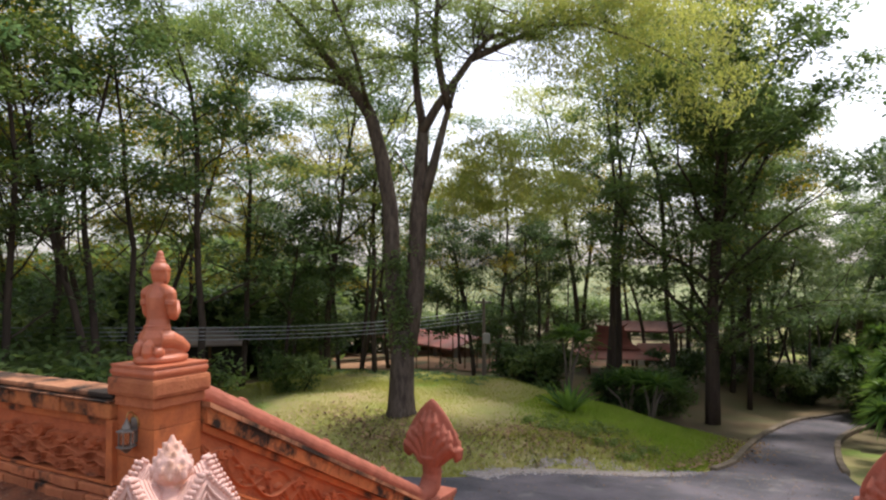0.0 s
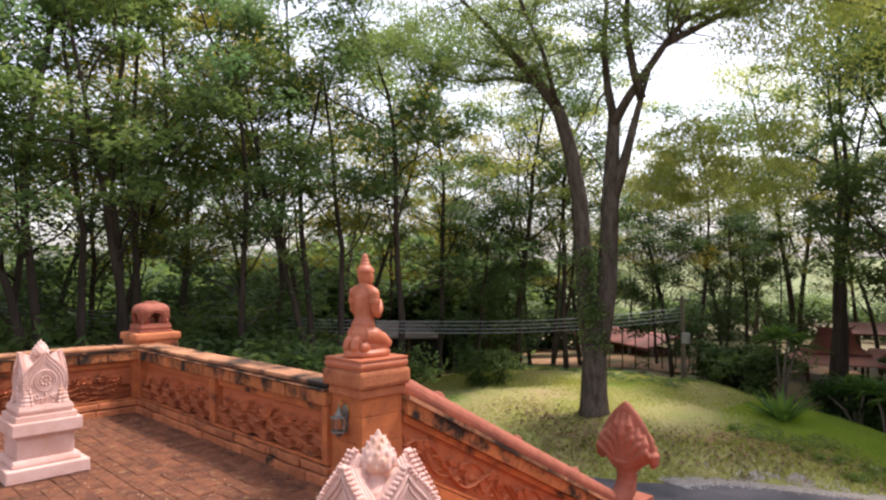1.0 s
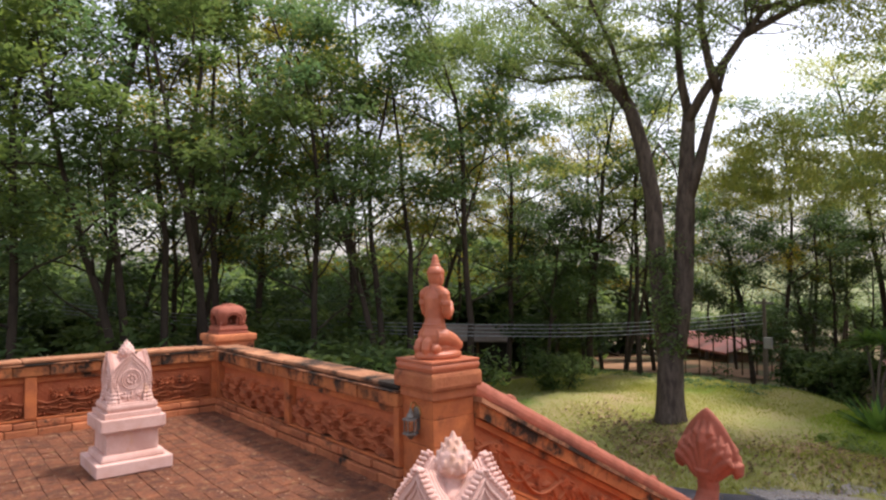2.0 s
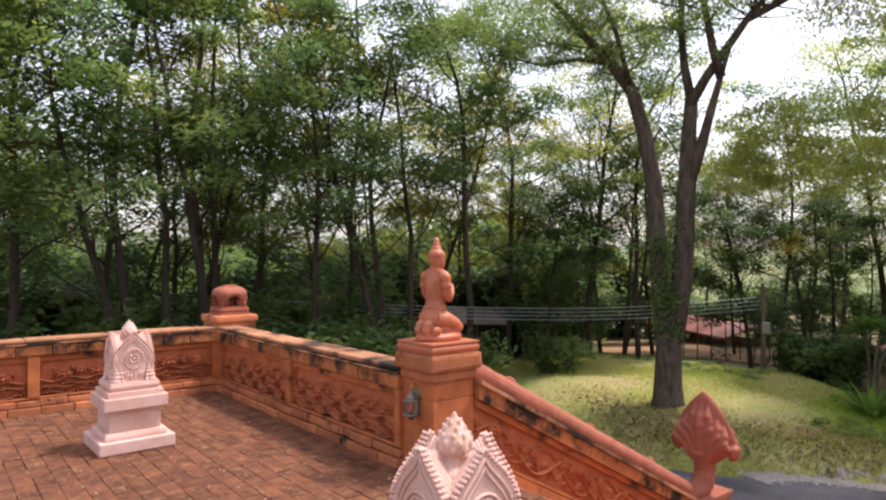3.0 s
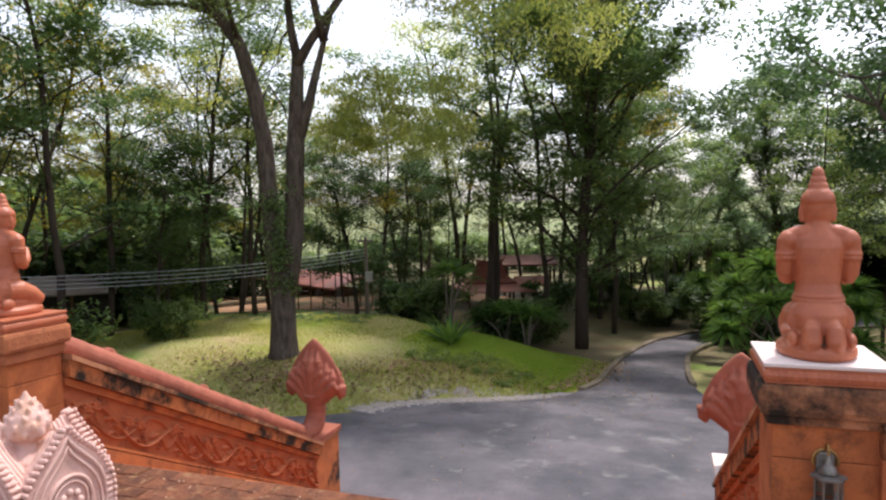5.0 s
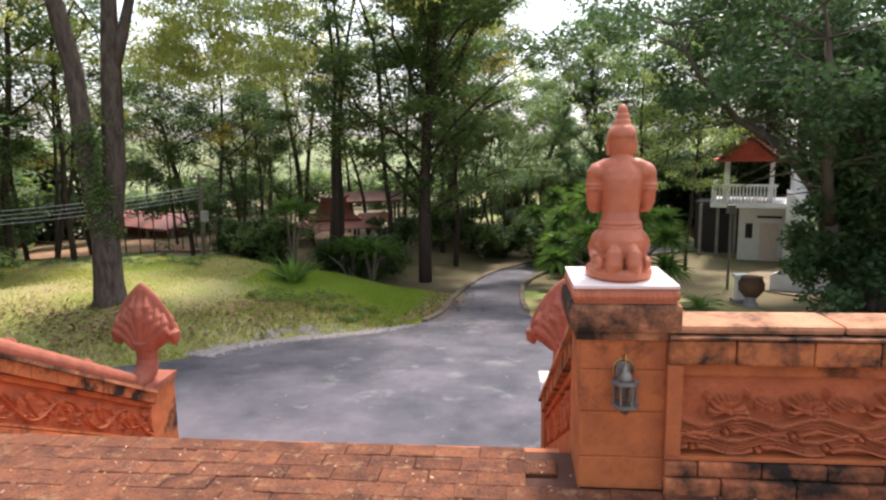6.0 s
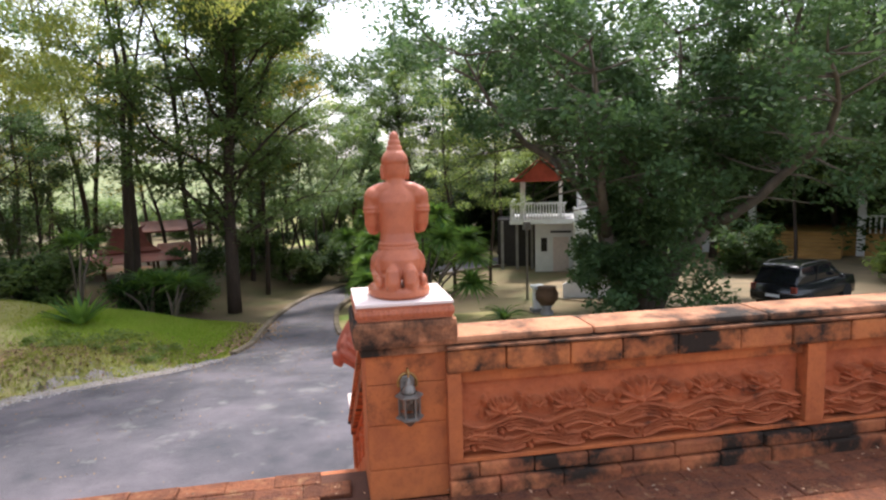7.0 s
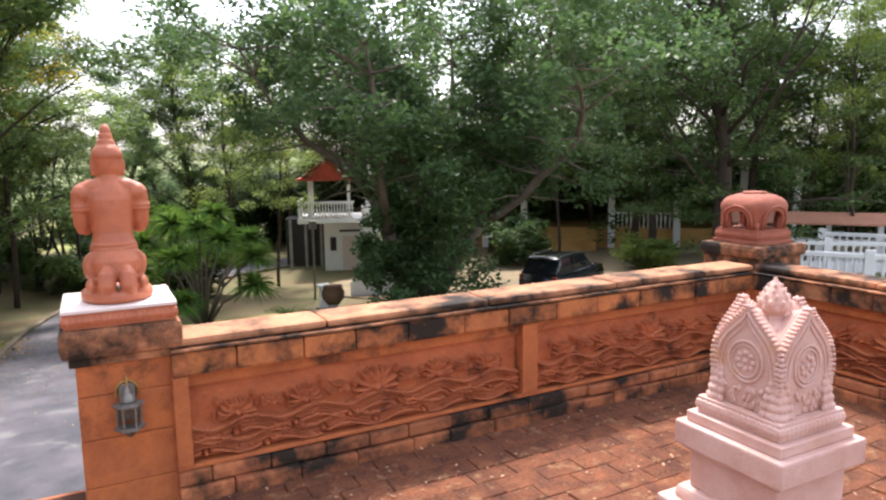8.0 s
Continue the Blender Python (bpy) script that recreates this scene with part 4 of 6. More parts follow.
        # flat border bands inside the crest, a ringed rosette, scrolls and leaves round it
        for sc, rr in ((0.86, 0.0065), (0.75, 0.005)):
            tube(bm, [m @ Vector((a * sc, -D - 0.002, Z0 + (b - Z0) * (0.35 + 0.65 * sc) + 0.012)) for a, b in outline], rr, 6)
        for R, rr in ((0.076, 0.0065), (0.060, 0.005)):
            tube(bm, [m @ Vector((R * math.cos(a), -D - 0.003, cz + R * 1.08 * math.sin(a))) for a in np.linspace(0, 2 * math.pi, 29)], rr, 6, cap=False)
        flat = lambda a, b: (a, 0.009, b) if f % 2 == 0 else (0.009, a, b)
        for k in range(9):
            a = 2 * math.pi * k / 8
            R = 0.034 if k < 8 else 0
            blob(bm, m @ Vector((R * math.cos(a), -D - 0.003, cz + R * math.sin(a))), flat(0.0115, 0.0115), u=8, v=6)
        rnd = random.Random(f)
        for k in range(34):
            px, pz = rnd.uniform(-0.105, 0.105), Z0 + rnd.uniform(0.01, 0.085)
            blob(bm, m @ Vector((px, -D - 0.002, pz)), flat(rnd.uniform(0.006, 0.012), rnd.uniform(0.009, 0.018)), u=6, v=5)
        tagged(part("medallion", bm, M_pink, ob, k=U, smooth=True), kind="stuff")
        # pointed leaf standing at the corner, built up of small curls
        bm = B()
        q = pose(0, 0, 0, 0, 0, 90 * f + 45)
        for k, (z, r) in enumerate(((0.577, 0.062), (0.610, 0.056), (0.642, 0.049), (0.672, 0.040), (0.70, 0.031), (0.725, 0.021), (0.748, 0.012))):
            blob(bm, q @ Vector((0, -0.196 + 0.003 * k, z)), (r * 0.75, r * 0.75, 0.028), u=10, v=7)
            for e in (-1, 0, 1):
                blob(bm, q @ Vector((e * r * 0.85, -0.205 + 0.018 * abs(e) - 0.25 * r * (e == 0), z)), (0.013, 0.013, 0.016), u=7, v=5)
        voxels(part("corner_leaf", bm, M_pink, ob, k=U, smooth=True), 0.005)
    bm = lathe(B(), [(0.10, 0.85), (0.085, 0.89), (0.056, 0.912), (0.040, 0.924), (0.038, 0.936), (0.052, 0.947), (0.061, 0.965), (0.061, 0.988), (0.050, 1.014), (0.034, 1.036), (0.020, 1.054), (0.012, 1.068), (0.004, 1.085)], 18)
    for row, (z, r, n) in enumerate(((0.962, 0.058, 8), (0.985, 0.060, 8), (1.008, 0.050, 8), (1.030, 0.037, 6), (1.05, 0.022, 5))):
        for k in range(n):
            a = 2 * math.pi * (k + 0.5 * (row % 2)) / n
            tube(bm, [(r * math.cos(a), r * math.sin(a), z - 0.008), ((r + 0.003) * math.cos(a), (r + 0.003) * math.sin(a), z + 0.004), ((r + 0.004) * math.cos(a), (r + 0.004) * math.sin(a), z + 0.014)], [0.009, 0.007, 0.003], 6)
    voxels(part("bud_finial", bm, M_pink, ob, k=U, smooth=True), 0.005)
    return ob


stone = boundary_stone(-0.08, -1.47, 0)
copy_thing(stone, pose(-4.55 * U, -1.46 * U, 0, 0, 0, 1))
copy_thing(stone, pose(4.64 * U, -1.46 * U, 0, 0, 0, -1))


# ---- plants ----
EYE_X, EYE_Y = 1.9, -3.2   # a fixed point on the terrace from which the plan is laid out


def spot(yaw, d):
    """A place on the land, by bearing (degrees left of +y) and distance from the terrace."""
    x, y = EYE_X - math.sin(radians(yaw)) * d, EYE_Y + math.cos(radians(yaw)) * d
    return x, y, float(ground_z(x, y))


def leaf_cloud(rng, centres, radii, per, length, width, flat=0.6, squash=0.7, name="crown", material=None, parent=None, droop=0.3):
    """Many small leaves scattered round clump centres, as one mesh."""
    c = np.repeat(np.asarray(centres, float), per, axis=0)
    r = np.repeat(np.asarray(radii, float), per)[:, None]
    n = len(c)
    d = rng.normal(size=(n, 3))
    d /= np.linalg.norm(d, axis=1)[:, None] + 1e-9
    p = c + d * r * (rng.random((n, 1)) ** 0.45) * np.array([1, 1, squash])
    a = rng.random(n) * 2 * math.pi
    way = np.stack([np.cos(a), np.sin(a), rng.normal(-droop, 0.35, n)], 1)
    way /= np.linalg.norm(way, axis=1)[:, None]
    nrm = np.stack([rng.normal(0, 1 - flat, n), rng.normal(0, 1 - flat, n), np.ones(n)], 1)
    side = np.cross(way, nrm)
    side /= np.linalg.norm(side, axis=1)[:, None] + 1e-9
    L = length * rng.uniform(0.6, 1.35, (n, 1))
    Wd = width * rng.uniform(0.7, 1.3, (n, 1))
    v = np.stack([p - way * L * 0.5, p + side * Wd * 0.5 + way * L * 0.05, p + way * L * 0.5, p - side * Wd * 0.5 + way * L * 0.05], 1).reshape(-1, 3)
    me = bpy.data.meshes.new(name)
    me.vertices.add(4 * n)
    me.loops.add(4 * n)
    me.polygons.add(n)
    me.vertices.foreach_set("co", v.ravel())
    me.loops.foreach_set("vertex_index", np.arange(4 * n, dtype=np.int32))
    me.polygons.foreach_set("loop_start", np.arange(0, 4 * n, 4, dtype=np.int32))
    me.update(calc_edges=True)
    me.validate()
    me.materials.append(material)
    ob = new(name, me)
    if parent:
        ob.parent = parent
    return ob


def limb(bm, rng, start, way, length, r0, r1, bend=0.25, steps=6, rise=0.15, seg=7):
    """A crooked limb; returns its points."""
    p, d = Vector(start), Vector(way).normalized()
    pts = [p.copy()]
    for k in range(steps):
        d = (d + Vector(rng.normal(0, bend, 3)) * 0.5 + Vector((0, 0, rise * 0.3))).normalized()
        p = p + d * length / steps
        pts.append(p.copy())
    tube(bm, pts, [r0 + (r1 - r0) * k / steps for k in range(steps + 1)], seg)
    return pts


def grow(seed, label, height, trunk_r, first, spread, limbs, per, leaf, leaf_mat_, bark, clump=0.8, stems=1, flat=0.6, lean=0.035, subs=3, low=0.0, name="tree", squash=0.7, droop=0.3, crook=0.17, steep=(0.5, 1.5), fill=0.0):
    """A tree: one or more tapering stems with crooked limbs and twigs, and clumps of leaves at the twigs' ends."""
    rng = np.random.default_rng(seed)
    ob = thing(name, 0, 0, 0, label, "tree", group="trees round the temple")
    bm = B()
    tips, radii = [], []
    for s in range(stems):
        a = 2 * math.pi * (s + rng.random()) / stems
        way = (lean * math.cos(a) * (1 + 2 * (stems > 1)), lean * math.sin(a) * (1 + 2 * (stems > 1)), 1)
        h = height * rng.uniform(0.82, 0.95)
        pts = limb(bm, rng, (0.15 * (stems > 1) * math.cos(a), 0.15 * (stems > 1) * math.sin(a), -0.25), way, h, trunk_r, trunk_r * 0.22, crook, 10, 0.14, 7)
        tips.append(pts[-1]); radii.append(clump)
        for k in range(max(2, limbs // stems)):
            t = first + (0.97 - first) * (k + rng.random() * 0.6) / max(2, limbs // stems)
            i = min(int(t * 10), 9)
            base = pts[i].lerp(pts[i + 1], t * 10 - i)
            b = a + 2.4 * k + rng.random()
            reach = spread * (0.55 + 0.6 * math.sin(math.pi * min(1, 0.25 + 0.75 * (t - first) / (1 - first)))) * rng.uniform(0.7, 1.15)
            lp = limb(bm, rng, base, (math.cos(b), math.sin(b), rng.uniform(*steep)), reach, trunk_r * 0.30 * (1.15 - 0.6 * t), 0.010, 0.42, 6, 0.0, 5)
            tips += [lp[-1], lp[4]]; radii += [clump, clump * 0.85]
            if fill:
                tips += [lp[1], lp[2]]; radii += [clump * fill, clump * fill]
            for q in range(subs):
                j = 2 + q % 4
                sp = limb(bm, rng, lp[j], (math.cos(b + rng.uniform(-1.4, 1.4)), math.sin(b + rng.uniform(-1.4, 1.4)), rng.uniform(-0.1, 0.8)), reach * rng.uniform(0.3, 0.55), trunk_r * 0.08, 0.006, 0.4, 3, 0.1, 3)
                tips.append(sp[-1]); radii.append(clump * rng.uniform(0.6, 1.0))
    for k in range(int(low)):
        a, rr = rng.random() * 6.28, spread * rng.uniform(0.1, 0.7)
        tips.append(Vector((rr * math.cos(a), rr * math.sin(a), height * rng.uniform(0.05, 0.4)))); radii.append(clump * 0.8)
    part("trunk", bm, bark, ob, smooth=True)
    leaf_cloud(rng, [tuple(t) for t in tips], radii, per, leaf[0], leaf[1], flat, squash, "crown", leaf_mat_, ob, droop)
    return ob


def put(src, x, y, z, s=1.0, rz=None, sz=None):
    return copy_thing(src, pose(x, y, z, 0, 0, random.uniform(0, 360) if rz is None else rz) @ Matrix.Diagonal((s, s, sz or s, 1)))


# the great forked tree on the mound
def great_tree():
    rng = np.random.default_rng(5)
    x, y = -7.27, 11.06
    z = float(ground_z(x, y))
    ob = thing("tree", x, y, z, "tall dark forked tree with feathery yellow-green crown on the mound", "tree", group="trees round the temple", rz=32.0)
    bm = B()
    # in the tree's own axes x runs across the mound and z up
    left = [(-0.06, 0, 1.5), (-0.18, 0, 3.0), (-0.27, 0.1, 5.2), (-0.50, 0.2, 6.6), (-0.80, 0.2, 7.7), (-1.28, 0.1, 8.4), (-1.81, 0, 9.0), (-2.5, -0.4, 9.8), (-3.3, -0.8, 10.6)]
    right = [(0.10, 0, 1.5), (0.34, 0, 3.0), (0.46, -0.05, 5.2), (0.53, 0.05, 6.5), (0.59, 0.1, 7.4)]
    flare = [(0, 0, -0.3), (0, 0, 0.1), (0, 0, 0.5), (0.02, 0, 1.2), (0.05, 0, 2.1)]
    tube(bm, flare, [0.50, 0.37, 0.33, 0.31, 0.29], 14)
    tube(bm, left, [0.22, 0.215, 0.20, 0.185, 0.165, 0.13, 0.10, 0.065, 0.03], 12)
    tube(bm, right, [0.27, 0.25, 0.22, 0.175, 0.15], 12)
    forks = [([(0.59, 0.1, 7.3), (0.44, 0.2, 8.2), (0.37, 0.3, 9.2), (0.45, 0.6, 10.5), (0.2, 0.9, 11.8)], 0.125),
             ([(0.46, -0.05, 5.1), (0.75, -0.15, 6.0), (1.02, -0.2, 7.0), (1.24, -0.2, 7.8), (1.43, -0.25, 8.4)], 0.16),
             ([(0.56, 0.05, 7.2), (0.88, -0.1, 7.75), (1.37, -0.25, 8.42), (1.81, -0.2, 9.05), (2.25, -0.1, 9.6), (2.87, 0, 9.9), (3.1, 0.2, 10.5)], 0.135),
             ([(1.24, -0.2, 7.75), (1.05, -0.4, 8.4), (0.88, -0.5, 9.4), (0.95, -0.8, 10.6), (1.1, -1.2, 11.8)], 0.12),
             ([(1.81, -0.2, 9.05), (2.43, -0.1, 9.35), (3.66, 0, 10.0), (5.0, 0.4, 10.4), (6.2, 0.5, 10.2)], 0.10),
             ([(-0.42, 0.2, 6.2), (-0.13, 0.3, 6.75), (0.22, 0.35, 6.2), (0.32, 0.35, 5.7)], 0.045),
             ([(-1.28, 0.1, 8.4), (-2.2, 0.6, 8.75), (-3.2, 1.0, 8.8), (-4.4, 1.4, 9.3)], 0.07),
             ([(-0.80, 0.2, 7.7), (-1.1, -0.9, 8.9), (-1.6, -2.0, 10.0), (-2.2, -3.0, 11.0)], 0.07),
             ([(3.66, 0.0, 10.0), (4.6, -1.0, 9.7), (5.6, -1.8, 9.0), (6.6, -2.2, 8.3)], 0.05),
             ([(0.45, 0.25, 8.2), (0.2, 0.3, 7.9), (0.1, 0.3, 7.4), (0.12, 0.3, 7.0)], 0.03)]
    tips, radii = [], []
    for pts, r in forks:
        tube(bm, pts, [r * (1 - 0.75 * k / (len(pts) - 1)) for k in range(len(pts))], 9)
    for pts, r in forks + [(left[4:], 0.1)]:
        if r < 0.055:
            continue
        for k in range(1, len(pts)):
            for q in range(6):
                base = Vector(pts[k - 1]).lerp(Vector(pts[k]), rng.random())
                if base.z < 8.8 and base.x > -0.9:
                    continue
                a = rng.random() * 6.28
                lp = limb(bm, rng, base, (math.cos(a), math.sin(a), rng.uniform(-0.15, 0.7)), rng.uniform(0.9, 2.4), r * 0.22, 0.006, 0.4, 4, 0.05, 5)
                tips += [lp[-1], lp[2]]
                radii += [rng.uniform(0.45, 0.85), rng.uniform(0.3, 0.6)]
    part("trunk", bm, M_bark_great, ob, "grey-brown ridged bark, climbing growth below the fork", smooth=True)
    gap = lambda q: 1.5 < q[0] < 3.2 and 7.2 < q[2] < 9.4   # the clear sky between the limbs
    keep = [(t, r) for t, r in zip(tips, radii) if t.z > 8.0 and not gap(t)]
    leaf_cloud(rng, [tuple(t) for t, _ in keep], [r for _, r in keep], 130, 0.12, 0.04, 0.8, 0.35, "crown", M_leaf_feather, ob, 0.5)
    roof = [(rng.uniform(-6.5, 6.5), rng.uniform(-3.2, 3.0), rng.uniform(8.9, 12.0)) for _ in range(340)]
    roof += [(rng.uniform(-2.2, 0.2), rng.uniform(-0.8, 1.0), rng.uniform(7.6, 9.4)) for _ in range(26)]
    roof += [(rng.uniform(-6.8, -1.0), rng.uniform(-2.5, 2.5), rng.uniform(8.7, 11.0)) for _ in range(120)]
    roof = [q for q in roof if not gap(q)]
    leaf_cloud(rng, roof, [rng.uniform(0.4, 0.85) for _ in roof], 52, 0.12, 0.04, 0.8, 0.3, "crown", M_leaf_feather, ob, 0.5)
    # hanging yellow-green sprays at the end of the long limb
    hang = [(rng.uniform(3.2, 8.8), rng.uniform(-2.8, 1.6), 11.4 - rng.random() * (3.2 + 1.2 * math.sin(1.3 * k))) for k in range(300)]
    hang = [q for q in hang if not gap(q)]
    leaf_cloud(rng, hang, [rng.uniform(0.4, 0.8) for _ in hang], 72, 0.14, 0.042, 0.7, 0.6, "hanging_sprays", M_leaf_yellow, ob, 0.7)
    more = [(rng.uniform(1.1, 4.6), rng.uniform(-1.6, 1.6), rng.uniform(5.0, 7.0)) for _ in range(120)]
    leaf_cloud(rng, more, [rng.uniform(0.3, 0.6) for _ in more], 110, 0.14, 0.042, 0.7, 0.5, "hanging_sprays", M_leaf_yellow, ob, 0.7)
    # ivy round the trunk
    ivy = [(0.36 * math.cos(a) + 0.08, 0.33 * math.sin(a), h) for a, h in zip(rng.random(22) * 6.28, rng.uniform(1.7, 4.4, 22))]
    leaf_cloud(rng, ivy, [0.32] * len(ivy), 70, 0.12, 0.06, 0.3, 1.0, "climber", M_leaf_mid, ob, 0.6)
    return ob


great_tree()

tall = grow(11, "tall slender forest tree with blue-green leaves and thin dark trunk", 13.5, 0.11, 0.24, 3.4, 15, 135, (0.16, 0.075), M_leaf_blue, M_bark, 0.80, squash=0.5, flat=0.7)
bright = grow(12, "tall forest tree with sunlit yellow-green crown", 12.5, 0.10, 0.30, 3.4, 15, 135, (0.16, 0.07), M_leaf_bright, M_bark, 0.85, squash=0.5, flat=0.7)
dark = grow(13, "dense dark-leaved forest tree", 10.0, 0.12, 0.16, 3.0, 17, 130, (0.20, 0.10), M_leaf_dark, M_bark, 0.85, low=10)
fork = grow(14, "dark multi-stemmed tree with open crown", 11.5, 0.12, 0.40, 3.0, 15, 120, (0.18, 0.08), M_leaf_mid, M_bark, 0.75, stems=3, lean=0.12, squash=0.45, flat=0.75)
thin = grow(15, "slender sapling with sparse leaves", 8.0, 0.07, 0.30, 1.6, 12, 70, (0.18, 0.08), M_leaf_mid, M_bark, 0.6, stems=2, lean=0.05, subs=2)
feather = grow(16, "feathery forest tree with layered sprays", 14.0, 0.13, 0.30, 4.0, 15, 130, (0.17, 0.055), M_leaf_yellow, M_bark, 0.95, flat=0.8, squash=0.35)
dense = grow(17, "broad tree with heavy layered green crown", 14.5, 0.24, 0.18, 4.6, 30, 175, (0.185, 0.095), M_leaf_mid, M_bark, 0.95, flat=0.8, squash=0.42, crook=0.10, subs=4, steep=(0.7, 2.8), fill=0.8)
gold = grow(31, "forest tree with yellowing feathery leaves", 13.0, 0.11, 0.26, 3.7, 15, 130, (0.16, 0.06), M_leaf_gold, M_bark, 0.9, flat=0.75, squash=0.4)
spire = grow(18, "tall narrow dark evergreen", 17.0, 0.22, 0.12, 2.3, 24, 165, (0.24, 0.11), M_leaf_blue, M_bark, 0.95, subs=2)
spread = grow(41, "great wide-limbed shade tree with dark layered crown", 13.5, 0.36, 0.20, 7.0, 24, 170, (0.19, 0.085), M_leaf_dark, M_bark, 1.15, low=30, fill=0.7, lean=0.02, flat=0.8, squash=0.35, crook=0.14, subs=5)
bush = grow(19, "low dark leafy shrub", 1.7, 0.03, 0.08, 0.9, 12, 60, (0.18, 0.085), M_leaf_dark, M_bark, 0.42, stems=3, lean=0.2, name="shrub", low=6)
bushb = grow(20, "bright green undergrowth shrub", 2.2, 0.03, 0.10, 1.1, 12, 46, (0.21, 0.09), M_leaf_mid, M_bark, 0.5, stems=3, lean=0.2, name="shrub", low=6)
for b in (bush, bushb):
    tagged(b, category="shrub", group="shrubs under the trees")
SRC = dict(t=tall, b=bright, d=dark, f=fork, s=thin, y=feather, n=dense, p=spire, w=spread, u=bush, v=bushb, g=gold)
# bearing, distance, kind, scale
PLAN = [
    (27.6, 33, "b", 0.74), (22.4, 37, "y", 0.80), (20.3, 41, "b", 0.70), (29.4, 40, "b", 0.70), (34.0, 38, "d", 0.7), (-46.5, 36, "d", 1.8), (-54, 38, "d", 1.8), (-63.5, 38, "b", 1.0), (-41.5, 45, "d", 1.8),
    (9, 32, "b", 1.2), (5.6, 32, "g", 1.1), (3.4, 38, "b", 0.95), (13.2, 39, "t", 1.0), (20, 46, "b", 0.85), (-1.6, 52, "d", 0.9),
    (84, 17, "t", 1.1), (79.5, 20, "t", 1.1), (75, 17, "f", 1.05), (72, 21, "g", 1.1), (70, 18, "f", 1.1), (66.5, 22, "y", 1.0), (63, 18, "t", 0.95), (60, 21, "b", 1.15),
    (57, 24, "g", 1.1), (55, 18.5, "f", 1.0), (52.5, 23, "g", 0.95), (49.2, 20, "t", 1.1), (46, 22, "t", 0.95), (42.4, 22, "d", 0.60), (39.6, 25, "d", 0.62), (39, 24, "y", 1.0),
    (36.5, 25, "s", 1.2), (35, 24, "t", 0.95), (26.5, 27, "d", 0.72), (24.6, 31, "t", 0.95), (21, 33, "d", 0.75), (18.5, 38, "s", 1.0), (15.2, 27, "f", 1.25), (12.0, 34, "g", 0.9),
    (10.0, 27.5, "t", 1.15), (7.1, 25.0, "n", 1.12), (4.4, 30, "t", 1.05), (17.8, 36, "y", 1.2), (3.2, 33, "s", 0.95), (0.6, 34, "f", 0.7), (-0.6, 38, "s", 0.9), (-3.0, 45, "p", 0.9), (-5.5, 49, "p", 0.75), (-8.5, 40, "n", 0.85),
    (-11.8, 28, "b", 0.85), (-14.9, 30, "b", 0.80), (-15.5, 42, "y", 1.0), (-19, 44, "n", 1.1), (-23, 47, "d", 1.4), (-10.5, 44, "d", 1.2), (-28, 48, "b", 1.3), (-33, 40, "n", 0.95), (-39, 36, "b", 0.95), (-45, 38, "n", 1.0), (-52.3, 28, "w", 1.0), (-60.5, 35, "b", 0.8), (-48.5, 56, "d", 1.7), (-54.5, 54, "d", 1.6), (-57.5, 44, "b", 1.1), (-63, 50, "d", 1.7), (-42, 58, "d", 1.6), (-36, 56, "d", 1.5), (-57, 38, "d", 1.1), (-61, 33, "b", 0.9), (-66, 40, "n", 1.0),
    (86, 26, "d", 1.15), (74, 25, "d", 1.1), (61.5, 27, "d", 1.1), (42, 29, "g", 0.95), (5.2, 37, "n", 1.05), (17.2, 39, "y", 1.15), (2.6, 43, "y", 0.9), (26.5, 29, "g", 0.8), (22.6, 34, "g", 0.9), (33.8, 31, "g", 0.95), (38, 27, "b", 0.9), (88, 24, "n", 1.0), (92, 16, "b", 1.0), (97, 20, "n", 1.0), (76.5, 28, "g", 1.2), (54, 33, "g", 1.2), (50.5, 31, "b", 1.15),
    (44.5, 30, "g", 1.0), (22.8, 46, "d", 0.8),
]
for yaw, d, k, s in PLAN:
    put(SRC[k], *spot(yaw, d), s)
rs = random.Random(3)
# far rows close the view behind
for i in range(40):
    yaw = 95 - i * 4.3
    if -10 < yaw < 3 or 8 < yaw < 32:
        s, dd = rs.uniform(0.5, 0.7), rs.uniform(60, 85)
    else:
        s, dd = rs.uniform(0.9, 1.15), rs.uniform(48, 66)
    if yaw > 20 and i % 3:
        continue
    put(SRC[rs.choice("tbdn")], *spot(yaw + rs.uniform(-1.5, 1.5), dd), s)
# a hedge of scrub closes the view under the far crowns
for i in range(34):
    yaw = 96 - i * 1.9
    if 24 < yaw < 40:
        continue
    put(SRC[rs.choice("uvv")], *spot(yaw + rs.uniform(-0.6, 0.6), rs.uniform(33, 40)), rs.uniform(2.2, 3.2))
for i in range(30):
    yaw = -9 - i * 2.0
    put(SRC[rs.choice("uvv")], *spot(yaw + rs.uniform(-0.6, 0.6), rs.uniform(46, 56)), rs.uniform(2.4, 3.6))
for i in range(22):
    yaw = 31 - i * 1.9
    put(SRC[rs.choice("vvu")], *spot(yaw + rs.uniform(-0.6, 0.6), rs.uniform(47, 58)), rs.uniform(1.1, 1.8))
# dense scrub behind the yard and the mound
for i in range(14):
    yaw = 62 - i * 1.9
    put(SRC[rs.choice("uuv")], *spot(yaw + rs.uniform(-0.6, 0.6), rs.uniform(44, 52)), rs.uniform(3.2, 4.6))
